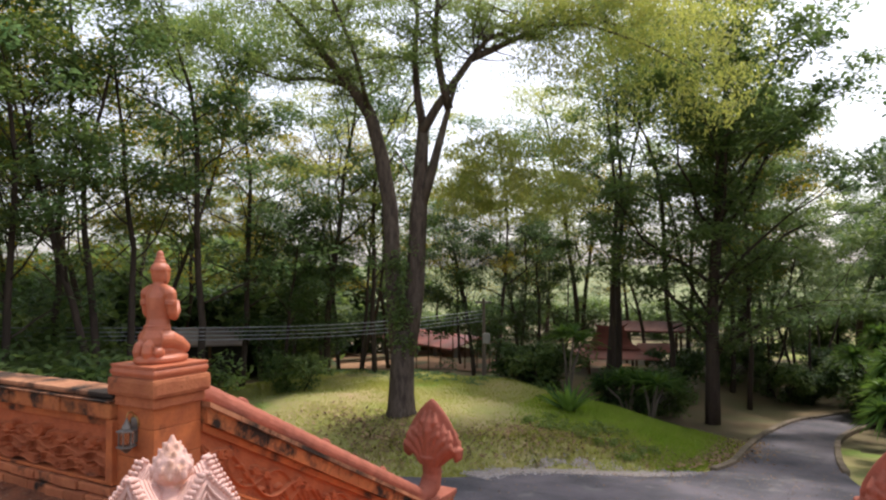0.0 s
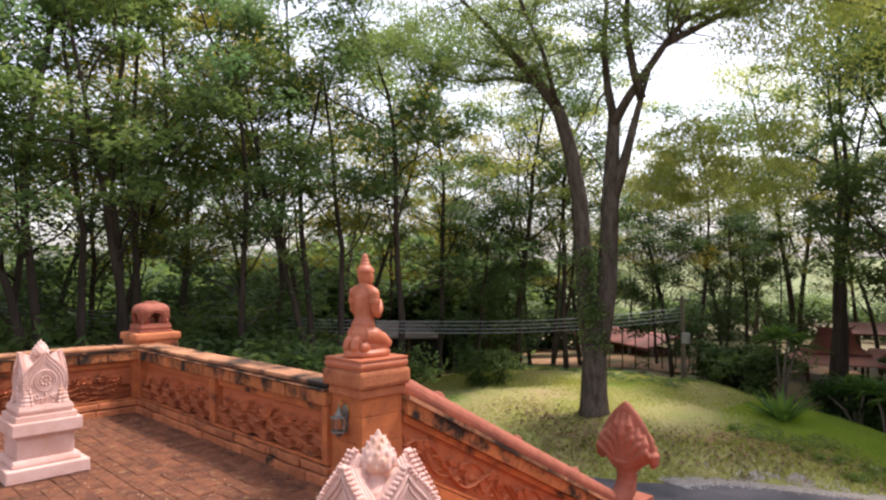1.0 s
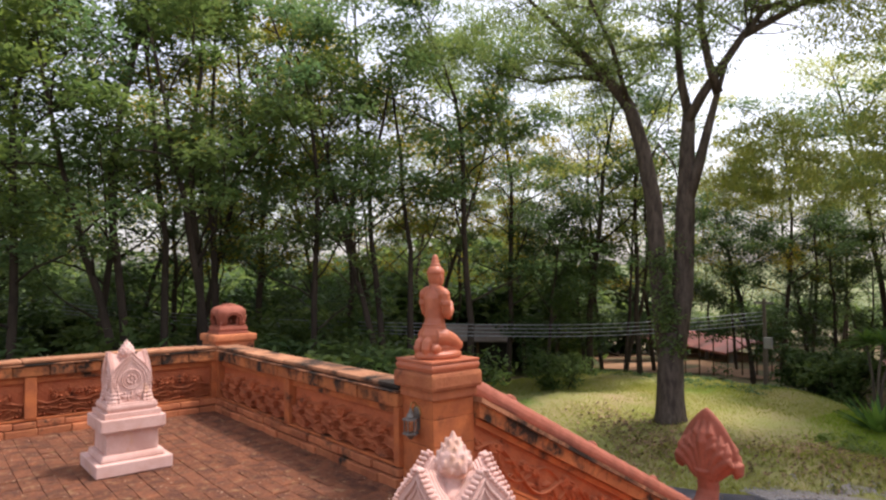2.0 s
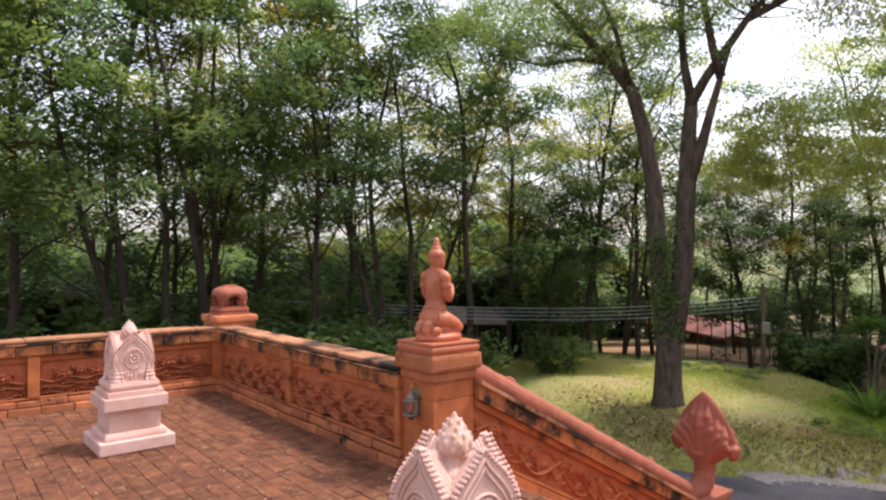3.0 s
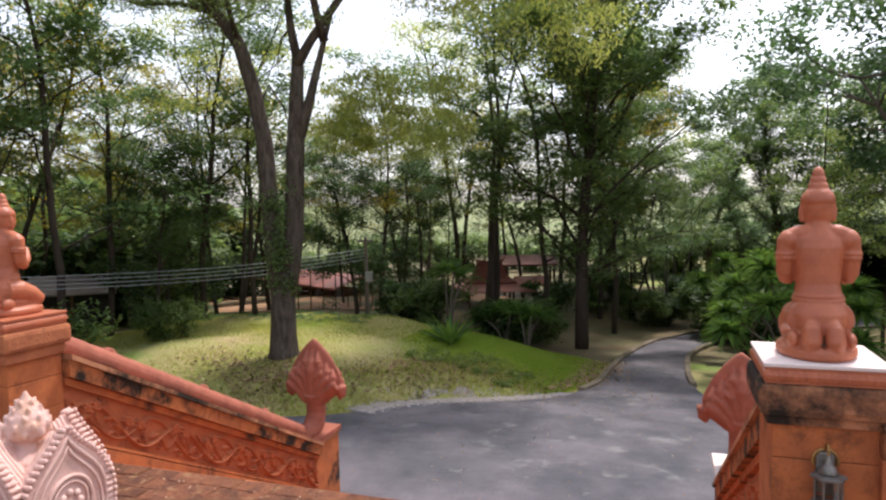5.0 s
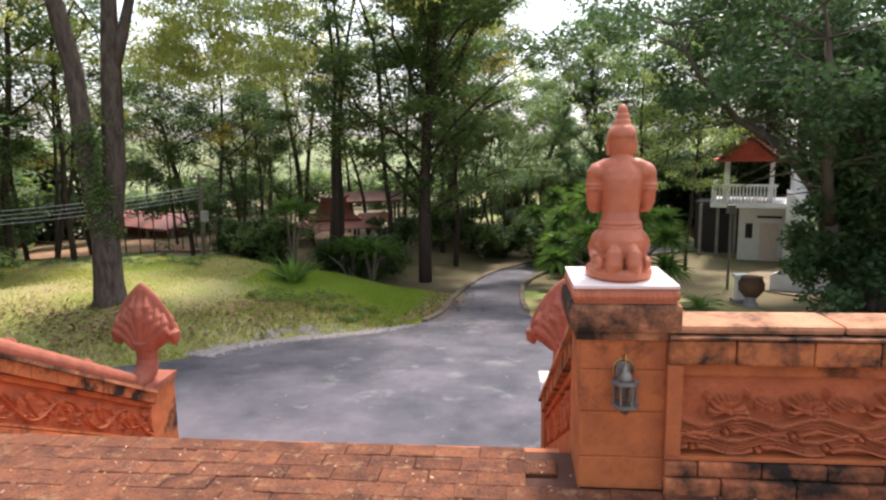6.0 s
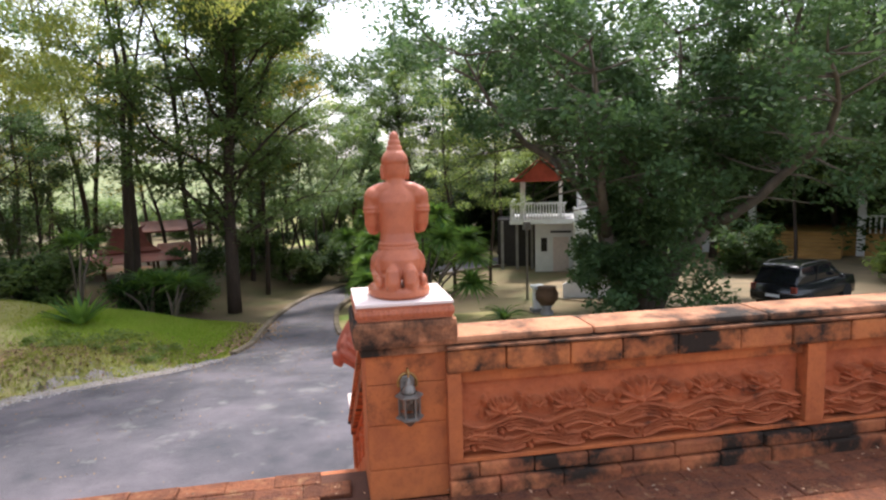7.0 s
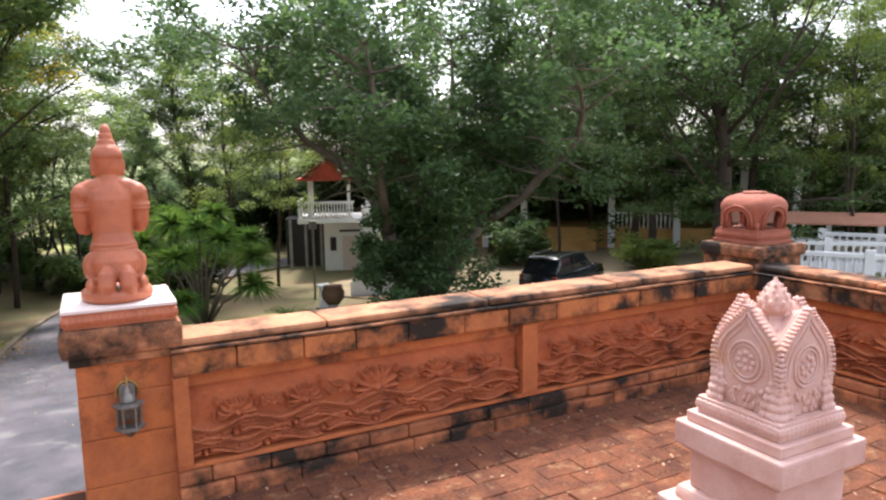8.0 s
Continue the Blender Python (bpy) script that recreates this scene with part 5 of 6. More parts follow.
# undergrowth
for yaw, d, k, s in [(90, 13, "v", 1.3), (86, 14.5, "u", 1.6), (82, 13.5, "v", 1.3), (78, 15, "u", 1.5), (74, 14, "v", 1.2), (70, 15.5, "u", 1.6), (66, 14.5, "v", 1.3), (62, 15.5, "u", 1.4), (58.5, 16, "v", 1.3), (55, 17, "u", 1.3),
                     (51, 18, "v", 1.0), (41.5, 20, "v", 0.6), (77, 19, "v", 1.6), (67, 20, "v", 1.6), (60, 22, "v", 1.7), 
                     (22.6, 25.5, "u", 1.15), (21.3, 26, "u", 1.05), (20.2, 24, "v", 0.9), (13.5, 24, "u", 1.0), (11.6, 25, "v", 0.9), (9.5, 31, "u", 1.1), (6, 33, "v", 1.1), (4.0, 35, "u", 1.0), (2.2, 32.5, "v", 0.9), (0.5, 33, "u", 1.0),
                     (-1.0, 36, "u", 1.2), (-3.4, 33, "v", 1.2), (-4.6, 31, "u", 1.6), (-5.6, 29, "v", 1.2), (-7.2, 28, "u", 1.5), (-27, 30, "v", 1.4), (-36, 33, "u", 1.6)]:
    put(SRC[k], *spot(yaw, d), s)
for src in SRC.values():   # the patterns themselves stand in the far row
    i = list(SRC.values()).index(src)
    x, y, z = spot(62 + 3 * i, 66)
    src.matrix_basis = pose(x, y, z)


# the great fig over the yard
def fig_tree():
    rng = np.random.default_rng(9)
    x, y, z = spot(-28.0, 21.5)
    ob = thing("tree", x, y, z, "great spreading fig tree with glossy dark leaves", "tree", group="trees round the temple", rz=-26.0)
    bm = B()
    tips, radii = [], []
    for k, (a, reach, up) in enumerate(((0.2, 7.0, 1.0), (0.9, 6.5, 1.0), (1.7, 6, 1.2), (2.5, 6.5, 1.9), (3.1, 6.5, 2.2), (3.7, 6.5, 2.0), (4.3, 6, 1.0), (4.9, 5.5, 1.0), (5.6, 7.0, 1.0), (0.0, 5, 1.8), (3.3, 5, 1.9), (4.6, 4.5, 1.3), (2.9, 7.5, 1.9), (5.9, 7.5, 1.1))):
        lp = limb(bm, rng, (0.3 * math.cos(a), 0.3 * math.sin(a), -0.2), (0.5 * math.cos(a), 0.5 * math.sin(a), 1.4), 3.4, 0.24, 0.17, 0.15, 5, 0.1, 9)
        mp = limb(bm, rng, lp[-1], (math.cos(a), math.sin(a), up), reach, 0.17, 0.03, 0.25, 8, 0.08, 8)
        for j in range(2, 9):
            for q in range(4):
                b = rng.random() * 6.28
                sp = limb(bm, rng, mp[j], (math.cos(b), math.sin(b), rng.uniform(-0.5, 0.8)), rng.uniform(1.0, 2.6), 0.035, 0.008, 0.3, 3, 0, 5)
                tips.append(sp[-1]); radii.append(rng.uniform(0.45, 0.95))
    for k in range(60):   # low skirt of foliage
        a, rr = rng.uniform(3.0, 6.4), rng.uniform(1.5, 4.2)
        tips.append(Vector((rr * math.cos(a) + 1.4, rr * math.sin(a), rng.uniform(0.7, 4.6)))); radii.append(rng.uniform(0.5, 0.8))
    for k in range(150):   # the high dome of the crown
        a, rr = rng.random() * 6.28, 8.5 * math.sqrt(rng.random())
        tips.append(Vector((rr * math.cos(a) * 1.1, rr * math.sin(a) * 0.8, 6.0 + 6.5 * math.sqrt(max(0, 1 - (rr / 9) ** 2)) * rng.uniform(0.5, 1.0)))); radii.append(rng.uniform(0.6, 1.1))
    keep = [(t, r) for t, r in zip(tips, radii) if not (t.x < -1.7 and t.z < 5.6) and not (t.x > 2.2 and t.z < 3.6)]
    tips, radii = [t for t, _ in keep], [r for _, r in keep]
    for k in range(60):   # low boughs towards the house
        u = rng.uniform(-1.8, 0.8)
        tips.append(Vector((u, rng.uniform(-2.6, -1.0), rng.uniform(0.5, 3.6)))); radii.append(rng.uniform(0.35, 0.6))
    part("trunk", bm, M_bark_pale, ob, "several grey leaning stems", smooth=True)
    leaf_cloud(rng, [tuple(t) for t in tips], radii, 175, 0.175, 0.105, 0.45, 0.75, "crown", M_leaf_glossy, ob, 0.5)
    return ob


fig_tree()


def rosette(name, label, x, y, z, n, length, width, droop, material, stem=0.0, seed=1, category="plant", heads=((0, 0, 0),), group="", low=0.05):
    """Strap leaves springing from one or more crowns."""
    rng = np.random.default_rng(seed)
    ob = thing(name, x, y, z, label, category, group=group)
    if stem:
        for hx, hy, hz in heads:
            part("stem", tube(B(), [(0.05 * hx, 0.05 * hy, -0.1), (0.4 * hx, 0.4 * hy, 0.55 * hz), (hx, hy, hz)], [stem, stem * 0.8, stem * 0.6], 8), M_bark_pale, ob, smooth=True)
    for hx, hy, hz in heads:
        vs, fs = [], []
        for k in range(n):
            a, up = 2.399 * k + rng.uniform(-0.2, 0.2), rng.uniform(low, 1.4)
            L = length * rng.uniform(0.75, 1.1)
            c, s_ = math.cos(a), math.sin(a)
            b = len(vs)
            for i in range(6):
                t = i / 5
                rr = L * t * math.cos(up) + droop * L * t * t * 0.25
                zz = L * t * math.sin(up) - droop * L * t * t * 0.55
                w = width * (0.7 + 0.6 * math.sin(math.pi * min(1, t + 0.15))) * (1 - t ** 3)
                vs += [(hx + c * rr - s_ * w / 2, hy + s_ * rr + c * w / 2, hz + zz + 0.004), (hx + c * rr, hy + s_ * rr, hz + zz - width * 0.18), (hx + c * rr + s_ * w / 2, hy + s_ * rr - c * w / 2, hz + zz + 0.004)]
            for i in range(5):
                q = b + 3 * i
                fs += [(q, q + 1, q + 4, q + 3), (q + 1, q + 2, q + 5, q + 4)]
        mesh_part("leaves", vs, fs, material, ob, smooth=True)
    return ob


ax, ay = -4.1, 14.8
rosette("agave", "spiky grey-green agave on the mound", ax, ay, float(ground_z(ax, ay)) - 0.05, 44, 1.15, 0.12, 0.2, M_strap, seed=3, low=0.45)
# dracaenas beside the drive and beyond the mound
heads = tuple((1.5 * math.cos(a) * r, 1.5 * math.sin(a) * r, h) for a, r, h in ((0, 0.3, 3.3), (1.1, 0.9, 2.9), (2.2, 0.8, 3.2), (3.2, 1.0, 2.6), (4.1, 0.9, 2.2), (5.0, 1.0, 2.7), (5.7, 1.1, 2.1), (0.6, 1.2, 2.0), (2.7, 1.2, 1.7), (4.6, 0.6, 3.0), (3.7, 1.4, 1.5), (5.3, 1.4, 1.4), (1.6, 1.1, 1.9), (4.3, 1.3, 1.1), (0.1, 1.0, 2.5), (3.4, 0.5, 3.1)))
x, y, z = spot(-9.2, 20.3)
rosette("dracaena", "clump of tall dracaena with glossy strap leaves", x, y, z, 170, 0.62, 0.075, 0.6, M_strap, 0.05, 5, "palm", heads, "dracaenas", low=-0.6)
x, y, z = spot(-6.0, 24.5)
rosette("dracaena", "clump of tall dracaena with glossy strap leaves", x, y, z, 150, 0.60, 0.07, 0.6, M_strap, 0.05, 6, "palm", heads[:7], "dracaenas", low=-0.6)
for k, (yaw, d, n) in enumerate(((18.5, 22.8, 3), (11.8, 22.2, 3), (13.6, 23.2, 4))):
    x, y, z = spot(yaw, d)
    rosette("dracaena", "young dracaena with strap leaves", x, y, z, 46, 0.8, 0.07, 0.7, M_strap, 0.05, 7 + k, "palm", tuple((0.5 * hx, 0.5 * hy, hz * (0.62 if k == 0 else 0.35)) for hx, hy, hz in heads[:n]), "dracaenas")
x, y, z = spot(-16.3, 19.5)
rosette("potted_plant", "spreading strap-leaved plant in the yard", x, y, z, 50, 0.95, 0.06, 0.9, M_strap, 0.0, 11)
x, y, z = spot(-46.4, 30)
gold = grow(31, "clipped yellow-green shrub beside the yard", 1.4, 0.03, 0.1, 0.8, 14, 90, (0.14, 0.07), M_leaf_bright, M_bark, 0.4, stems=3, lean=0.2, name="shrub", low=8)
tagged(gold, category="shrub", group="shrubs under the trees").matrix_basis = pose(x, y, z) @ Matrix.Diagonal((1.35, 1.35, 1.1, 1))

# grass on the mound and verge
pebbles = np.random.default_rng(4)
n = 2200
tt = pebbles.random(n) * (len(GRAVEL) - 1.001)
ii = tt.astype(int)
ga, gb = np.array(GRAVEL), np.array(GRAVEL_IN)
mixv = np.clip(pebbles.normal(0.45, 0.35, n), -0.3, 1.2)[:, None]
pp = (ga[ii] + (ga[ii + 1] - ga[ii]) * (tt - ii)[:, None]) * (1 - mixv) + (gb[ii] + (gb[ii + 1] - gb[ii]) * (tt - ii)[:, None]) * mixv
vs, fs = [], []
for (px_, py_), rr_ in zip(pp, pebbles.uniform(0.012, 0.04, n)):
    b, z_ = len(vs), max(float(ground_z(px_, py_)), float(fall(py_)) + 0.06)
    vs += [(px_ + rr_, py_, z_), (px_ - 0.4 * rr_, py_ + 0.9 * rr_, z_), (px_ - 0.6 * rr_, py_ - 0.8 * rr_, z_), (px_ + 0.1 * rr_, py_, z_ + 0.7 * rr_)]
    fs += [(b, b + 1, b + 3), (b + 1, b + 2, b + 3), (b + 2, b, b + 3)]
M_pebble = mat("loose_pale_stones", (0.42, 0.39, 0.36), 0.9, vary=0.3, scale=9, bump=0.0, per="island", per_amt=0.45)
tagged(mesh_part("pebbles", vs, fs, M_pebble), "loose pale stones strewn beside the asphalt", "gravel", kind="stuff")
rng = np.random.default_rng(2)
N = 190000
px, py = rng.uniform(-15.5, 0.3, N), rng.uniform(8.2, 21.5, N)
ok = is_lawn(px, py) & (np.interp(py, _ly, _lx) - px > 0.15)
ok &= (np.sin(px * 1.3 + np.sin(py * 0.9)) + np.sin(py * 1.1 - px * 0.5) + rng.normal(0, 0.8, N)) > -0.9
px, py = px[ok], py[ok]
pz = ground_z(px, py)
n = len(px)
a, hgt = rng.random(n) * 6.28, rng.uniform(0.02, 0.055, n) * (1 + 0.9 * (np.interp(py, _ly, _lx) - px < 3.0))
tip = np.stack([px + 0.04 * np.cos(a * 3), py + 0.04 * np.sin(a * 3), pz + hgt], 1)
v = np.stack([np.stack([px - 0.010 * np.cos(a), py - 0.010 * np.sin(a), pz - 0.01], 1), np.stack([px + 0.010 * np.cos(a), py + 0.010 * np.sin(a), pz - 0.01], 1), tip], 1).reshape(-1, 3)
# greener blades whose raised colour also carries the sunlight on the flank
M_grass_green = leaf_mat("fresh_green_grass_blades", (0.19, 0.31, 0.045), (0.33, 0.41, 0.09), 0.5, 0.9)
Nf = 120000
fx, fy = rng.uniform(-5.5, 0.2, Nf), rng.uniform(11.0, 20.5, Nf)
side = np.interp(fy, _ly, _lx) - fx
okf = is_lawn(fx, fy) & (side > 0.3) & (side < 5.6 * np.sqrt(rng.random(Nf)) + 0.8 * np.sin(fy * 0.9)) & (fy > 12.0 + np.abs(rng.normal(0, 1.3, Nf)))
fx, fy = fx[okf], fy[okf]
fz, fa, fh = ground_z(fx, fy), rng.random(len(fx)) * 6.28, rng.uniform(0.04, 0.11, len(fx))
fv = np.stack([np.stack([fx - 0.011 * np.cos(fa), fy - 0.011 * np.sin(fa), fz - 0.01], 1), np.stack([fx + 0.011 * np.cos(fa), fy + 0.011 * np.sin(fa), fz - 0.01], 1),
               np.stack([fx + 0.05 * np.cos(fa * 3), fy + 0.05 * np.sin(fa * 3), fz + fh], 1)], 1).reshape(-1, 3)
tagged(mesh_part("long_grass", fv.tolist(), np.arange(len(fv)).reshape(-1, 3).tolist(), M_grass_green), "fresh green grass on the flank of the mound", "grass", kind="stuff")
# rough weeds over the bare foot of the flank
weeds = [(x_, y_, float(ground_z(x_, y_)) + 0.05) for x_, y_ in zip(rng.uniform(-4.6, -1.4, 60), rng.uniform(12.0, 13.6, 60)) if np.interp(y_, _ly, _lx) - x_ > 0.8]
leaf_cloud(rng, weeds, [0.17] * len(weeds), 36, 0.10, 0.055, 0.4, 0.6, "weeds", M_leaf_bright)
tagged(scene.objects["weeds"], "low rough weeds on the foot of the mound", "weeds", kind="stuff")
clover = [(x_, y_, float(ground_z(x_, y_)) + 0.02) for x_, y_ in zip(rng.uniform(-15, -7.5, 260), rng.uniform(15.5, 19.5, 260)) if is_lawn(x_, y_)]
leaf_cloud(rng, clover, [0.22] * len(clover), 30, 0.07, 0.06, 0.6, 0.4, "ground_cover", M_leaf_blue)
tagged(scene.objects["ground_cover"], "low pale-green ground cover behind the great tree", "ground cover", kind="stuff")
grass = mesh_part("grass", v.tolist(), np.arange(3 * n).reshape(-1, 3).tolist(), M_grass)
tagged(grass, "short sunlit grass on the mound", "grass", kind="stuff")
# fallen leaves and loose stones at the lawn's edge
M_litter = mat("dry_fallen_leaves", (0.34, 0.22, 0.12), 0.9, second=(0.16, 0.10, 0.05), vary=0.3, scale=8, bump=0.0, per="island", per_amt=0.4)
n = 3200
tt = rng.random(n)
lx = np.interp(tt, np.linspace(0, 1, 6), [-6.5, -4.3, -3.0, -1.3, 0.0, 0.2]) + rng.normal(-0.3, 0.5, n)
ly = np.interp(tt, np.linspace(0, 1, 6), [8.6, 10.6, 11.6, 12.6, 14.2, 17.5]) + rng.normal(0.3, 0.45, n)
lz = np.maximum(ground_z(lx, ly) + 0.03, fall(ly) + 0.1)
leaf_cloud(rng, np.stack([lx, ly, lz], 1), np.full(n, 0.02), 1, 0.09, 0.06, 0.8, 0.1, "leaf_litter", M_litter)
tagged(scene.objects["leaf_litter"], "dry fallen leaves along the verge", "leaf litter", kind="stuff")
# brown leaf pieces paint the trunk's shadow and the dirt below the great tree
n = 1000
lx, ly = rng.normal(-7.2, 1.0, n), rng.normal(9.9, 0.6, n)
lx, ly = lx - 0.5 * (ly - 9.9), ly
leaf_cloud(rng, np.stack([lx, ly, ground_z(lx, ly) + 0.03], 1), np.full(n, 0.02), 1, 0.10, 0.065, 0.85, 0.1, "leaf_drift", M_litter)
tagged(scene.objects["leaf_drift"], "drift of brown leaves below the great tree", "leaf litter", kind="stuff")
# specks of leaf and grit on the asphalt
n = 2400
tt = rng.uniform(0, len(EDGE_L) - 30.001, n)
ii = tt.astype(int)
ea, eb = np.array(EDGE_L), np.array(EDGE_R)
mixv = rng.random((n, 1)) ** 1.3
pp = ea[ii] * (1 - mixv) + eb[ii] * mixv
leaf_cloud(rng, np.stack([pp[:, 0], pp[:, 1], fall(pp[:, 1]) + 0.1], 1), np.full(n, 0.01), 1, 0.036, 0.026, 0.9, 0.1, "road_litter", M_litter)
tagged(scene.objects["road_litter"], "dry leaf scraps scattered on the asphalt", "leaf litter", kind="stuff")


# ---- buildings and things beyond ----
def at_spot(name, label, category, yaw, d, rz, group=""):
    x, y, z = spot(yaw, d)
    return thing(name, x, y, z, label, category, group=group, rz=rz)


def gable(bm, L, W, z0, z1, over=0.0, t=0.08):
    """A pitched roof along x with thickness."""
    prof = [(-W / 2 - over, z0), (0, z1), (W / 2 + over, z0), (W / 2 + over, z0 - t), (0, z1 - t), (-W / 2 - over, z0 - t)]
    return quad_prism(bm, prof, -L / 2, L / 2)


# white house with balcony, outside stair and red gable
hx, hy, hz = spot(-20.5, 34)
house = thing("house", hx, hy, hz, "white two-storey house with balcony, outside stair and red gable roof", "house", rz=-20)
part("wall", box(B(), -1.2, 5.5, 0.0, 5.0, -0.2, 2.9), M_white, house)
part("wall", box(B(), 1.4, 6.5, 2.0, 6.0, 2.95, 5.6), M_white, house)
# a solid dark block paints the shade of the open ground floor
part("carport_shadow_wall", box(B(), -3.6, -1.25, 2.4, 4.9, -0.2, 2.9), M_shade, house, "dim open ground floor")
part("balcony_slab", box(B(), -2.6, 6.0, -1.2, 3.0, 2.92, 3.2, 0.02), M_white, house)
for bx in (-3.3, -2.4, -1.5):
    part("post", box(B(), bx, bx + 0.16, 1.0, 1.16, -0.2, 2.92), M_concrete, house)
part("rail", box(B(), -2.62, 0.6, -1.22, -1.08, 4.05, 4.17, 0.01), M_white, house)
part("rail", box(B(), -2.62, -2.48, -1.08, 2.9, 4.05, 4.17, 0.01), M_white, house)
bal = None
for k in range(19):
    if bal is None:
        bal = part("baluster", lathe(B(), [(0.045, 3.2), (0.05, 3.3), (0.028, 3.4), (0.05, 3.6), (0.03, 3.85), (0.05, 4.0), (0.05, 4.06)], 8), M_white, house, smooth=True)
        bal.matrix_basis = pose(-2.5, -1.15, 0)
    else:
        share(bal, house, pose(-2.5 + 0.165 * k, -1.15, 0))
for k in range(10):
    share(bal, house, pose(-2.55, -0.8 + 0.36 * k, 0))
for cx_, cy_ in ((-1.9, -0.8), (0.3, -0.8), (-1.9, 1.6), (0.3, 1.6)):
    part("column", box(B(), cx_ - 0.09, cx_ + 0.09, cy_ - 0.09, cy_ + 0.09, 3.2, 5.35, 0.01), M_white, house)
part("eaves", box(B(), -2.6, 1.0, -1.5, 2.3, 5.35, 5.47, 0.01), M_redroof, house)
rf = gable(B(), 3.8, 2.7, 5.47, 6.75, 0.2)
part("roof", rf, M_redroof, house, "red tiled gable roof").matrix_basis = pose(-0.8, 0.4, 0, 0, 0, 90)
part("gable_panel", quad_prism(B(), [(-1.2, 5.47), (0, 6.55), (1.2, 5.47)], -0.03, 0.03), M_redroof, house).matrix_basis = pose(-0.8, -1.3, 0, 0, 0, 90)
part("side_roof", gable(B(), 5.6, 5.2, 5.6, 6.5, 0.3), M_greyroof, house).matrix_basis = pose(4.0, 4.0, 0)
part("door", box(B(), -0.15, 0.75, -0.06, 0.0, 0.0, 2.05, 0.01), M_pale_and_lit, house, "pale painted door")
# lintel strip and window are given the same painted shade colour
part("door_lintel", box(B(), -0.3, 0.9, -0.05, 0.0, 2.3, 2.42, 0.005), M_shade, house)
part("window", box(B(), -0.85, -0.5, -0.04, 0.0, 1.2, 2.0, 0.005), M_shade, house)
for k in range(14):
    part("stair_step", box(B(), 1.0 + 0.33 * k, 1.0 + 0.33 * (k + 1), -2.6, -1.2, -0.2, 3.15 - 0.225 * k, 0.01), M_white, house)
for side_y in (-2.66, -1.2):
    part("stair_wall", quad_prism(B(), [(1.0, 2.6), (5.7, -0.5), (5.7, 0.75), (1.0, 3.95)], side_y - 0.06, side_y + 0.06), M_white, house)

# fix the sloped stair parapets: their outline lies in the x-z plane
for o in [c for c in house.children if c.name.startswith("stair_wall")]:
    for v_ in o.data.vertices:
        v_.co = (v_.co.y, v_.co.x, v_.co.z)
house.scale = (0.87, 0.87, 0.87)


M_redbrown = mat("red_brown_roof", (0.20, 0.08, 0.055), 0.75, vary=0.35, scale=2, bump=0.3)


def sala(yaw, d, rz):
    ob = at_spot("pavilion", "open timber pavilion with dark steep gable and skirt roofs", "pavilion", yaw, d, rz)
    for sx in (-1.7, 0, 1.7):
        for sy in (-1.2, 1.2):
            part("post", box(B(), sx - 0.08, sx + 0.08, sy - 0.08, sy + 0.08, -0.2, 1.9), M_wood, ob)
    part("floor_deck", box(B(), -2.0, 2.0, -1.5, 1.5, 0.25, 0.4, 0.02), M_wood, ob)
    def tiers(rows):
        """Square rings of half length, half depth and height, joined and closed."""
        bm = B()
        rings = [[bm.verts.new(p) for p in ((-a, -b, z), (a, -b, z), (a, b, z), (-a, b, z))] for a, b, z in rows]
        for r0, r1 in zip(rings, rings[1:]):
            for k in range(4):
                bm.faces.new((r0[k], r0[(k + 1) % 4], r1[(k + 1) % 4], r1[k]))
        bm.faces.new(list(reversed(rings[0])))
        bm.faces.new(rings[-1])
        return bm
    part("skirt_roof", tiers([(2.0, 1.6, 1.78), (3.15, 2.5, 1.62), (3.15, 2.5, 1.70), (2.3, 1.8, 1.92), (1.75, 1.3, 2.22)]), M_redshed, ob, "dull red-brown skirt roof")
    part("roof", tiers([(1.95, 1.5, 2.18), (1.95, 1.5, 2.26), (1.5, 1.0, 2.52), (1.2, 0.58, 2.95), (1.02, 0.24, 3.45), (0.95, 0.05, 3.75)]), M_darkroof, ob, "steep dark red-brown concave roof")
    part("ridge_beam", tube(B(), [(-1.25, 0, 3.98), (-1.0, 0, 3.78), (0, 0, 3.72), (1.0, 0, 3.78), (1.25, 0, 3.98)], [0.03, 0.07, 0.06, 0.07, 0.03], 6), M_darkroof, ob)
    part("wing_roof", gable(B(), 2.6, 2.0, 2.0, 2.5, 0.1), M_redshed, ob, "faded red wing roof").matrix_basis = pose(3.3, 0.6, 0)
    for sx in (2.6, 4.4):
        part("post", box(B(), sx - 0.07, sx + 0.07, 0.0, 0.14, -0.2, 2.1), M_wood, ob)
    return ob


pavilion = sala(14.9, 31, 20)
pavilion.scale = (0.6, 0.6, 0.62)
pavilion.location.z -= 0.25
o = at_spot("side_roof_shelter", "low shelter with a red sheet roof", "shelter", 11.6, 36, 15)
part("roof", gable(B(), 3.0, 2.6, 1.7, 2.1, 0.2), M_redbrown, o)
for sx in (-1.3, 1.3):
    for sy in (-1.1, 1.1):
        part("post", box(B(), sx - 0.06, sx + 0.06, sy - 0.06, sy + 0.06, -0.2, 1.7), M_wood, o)

# long red-roofed shed and the bare yard before it
shed = at_spot("shed", "long open shed with faded red sheet roof", "shed", 30.4, 41, -28)
shed.location.z -= 0.75
part("roof", gable(B(), 11.0, 3.4, 1.55, 2.1, 0.2), M_redshed, shed)
for k in range(6):
    for sy in (-1.5, 1.5):
        part("post", box(B(), -5.2 + 2.08 * k, -5.06 + 2.08 * k, sy - 0.07, sy + 0.07, -0.2, 1.6), M_concrete, shed)
part("back_wall", box(B(), -5.4, 5.4, 1.4, 1.52, -0.2, 1.1), M_ochre, shed)
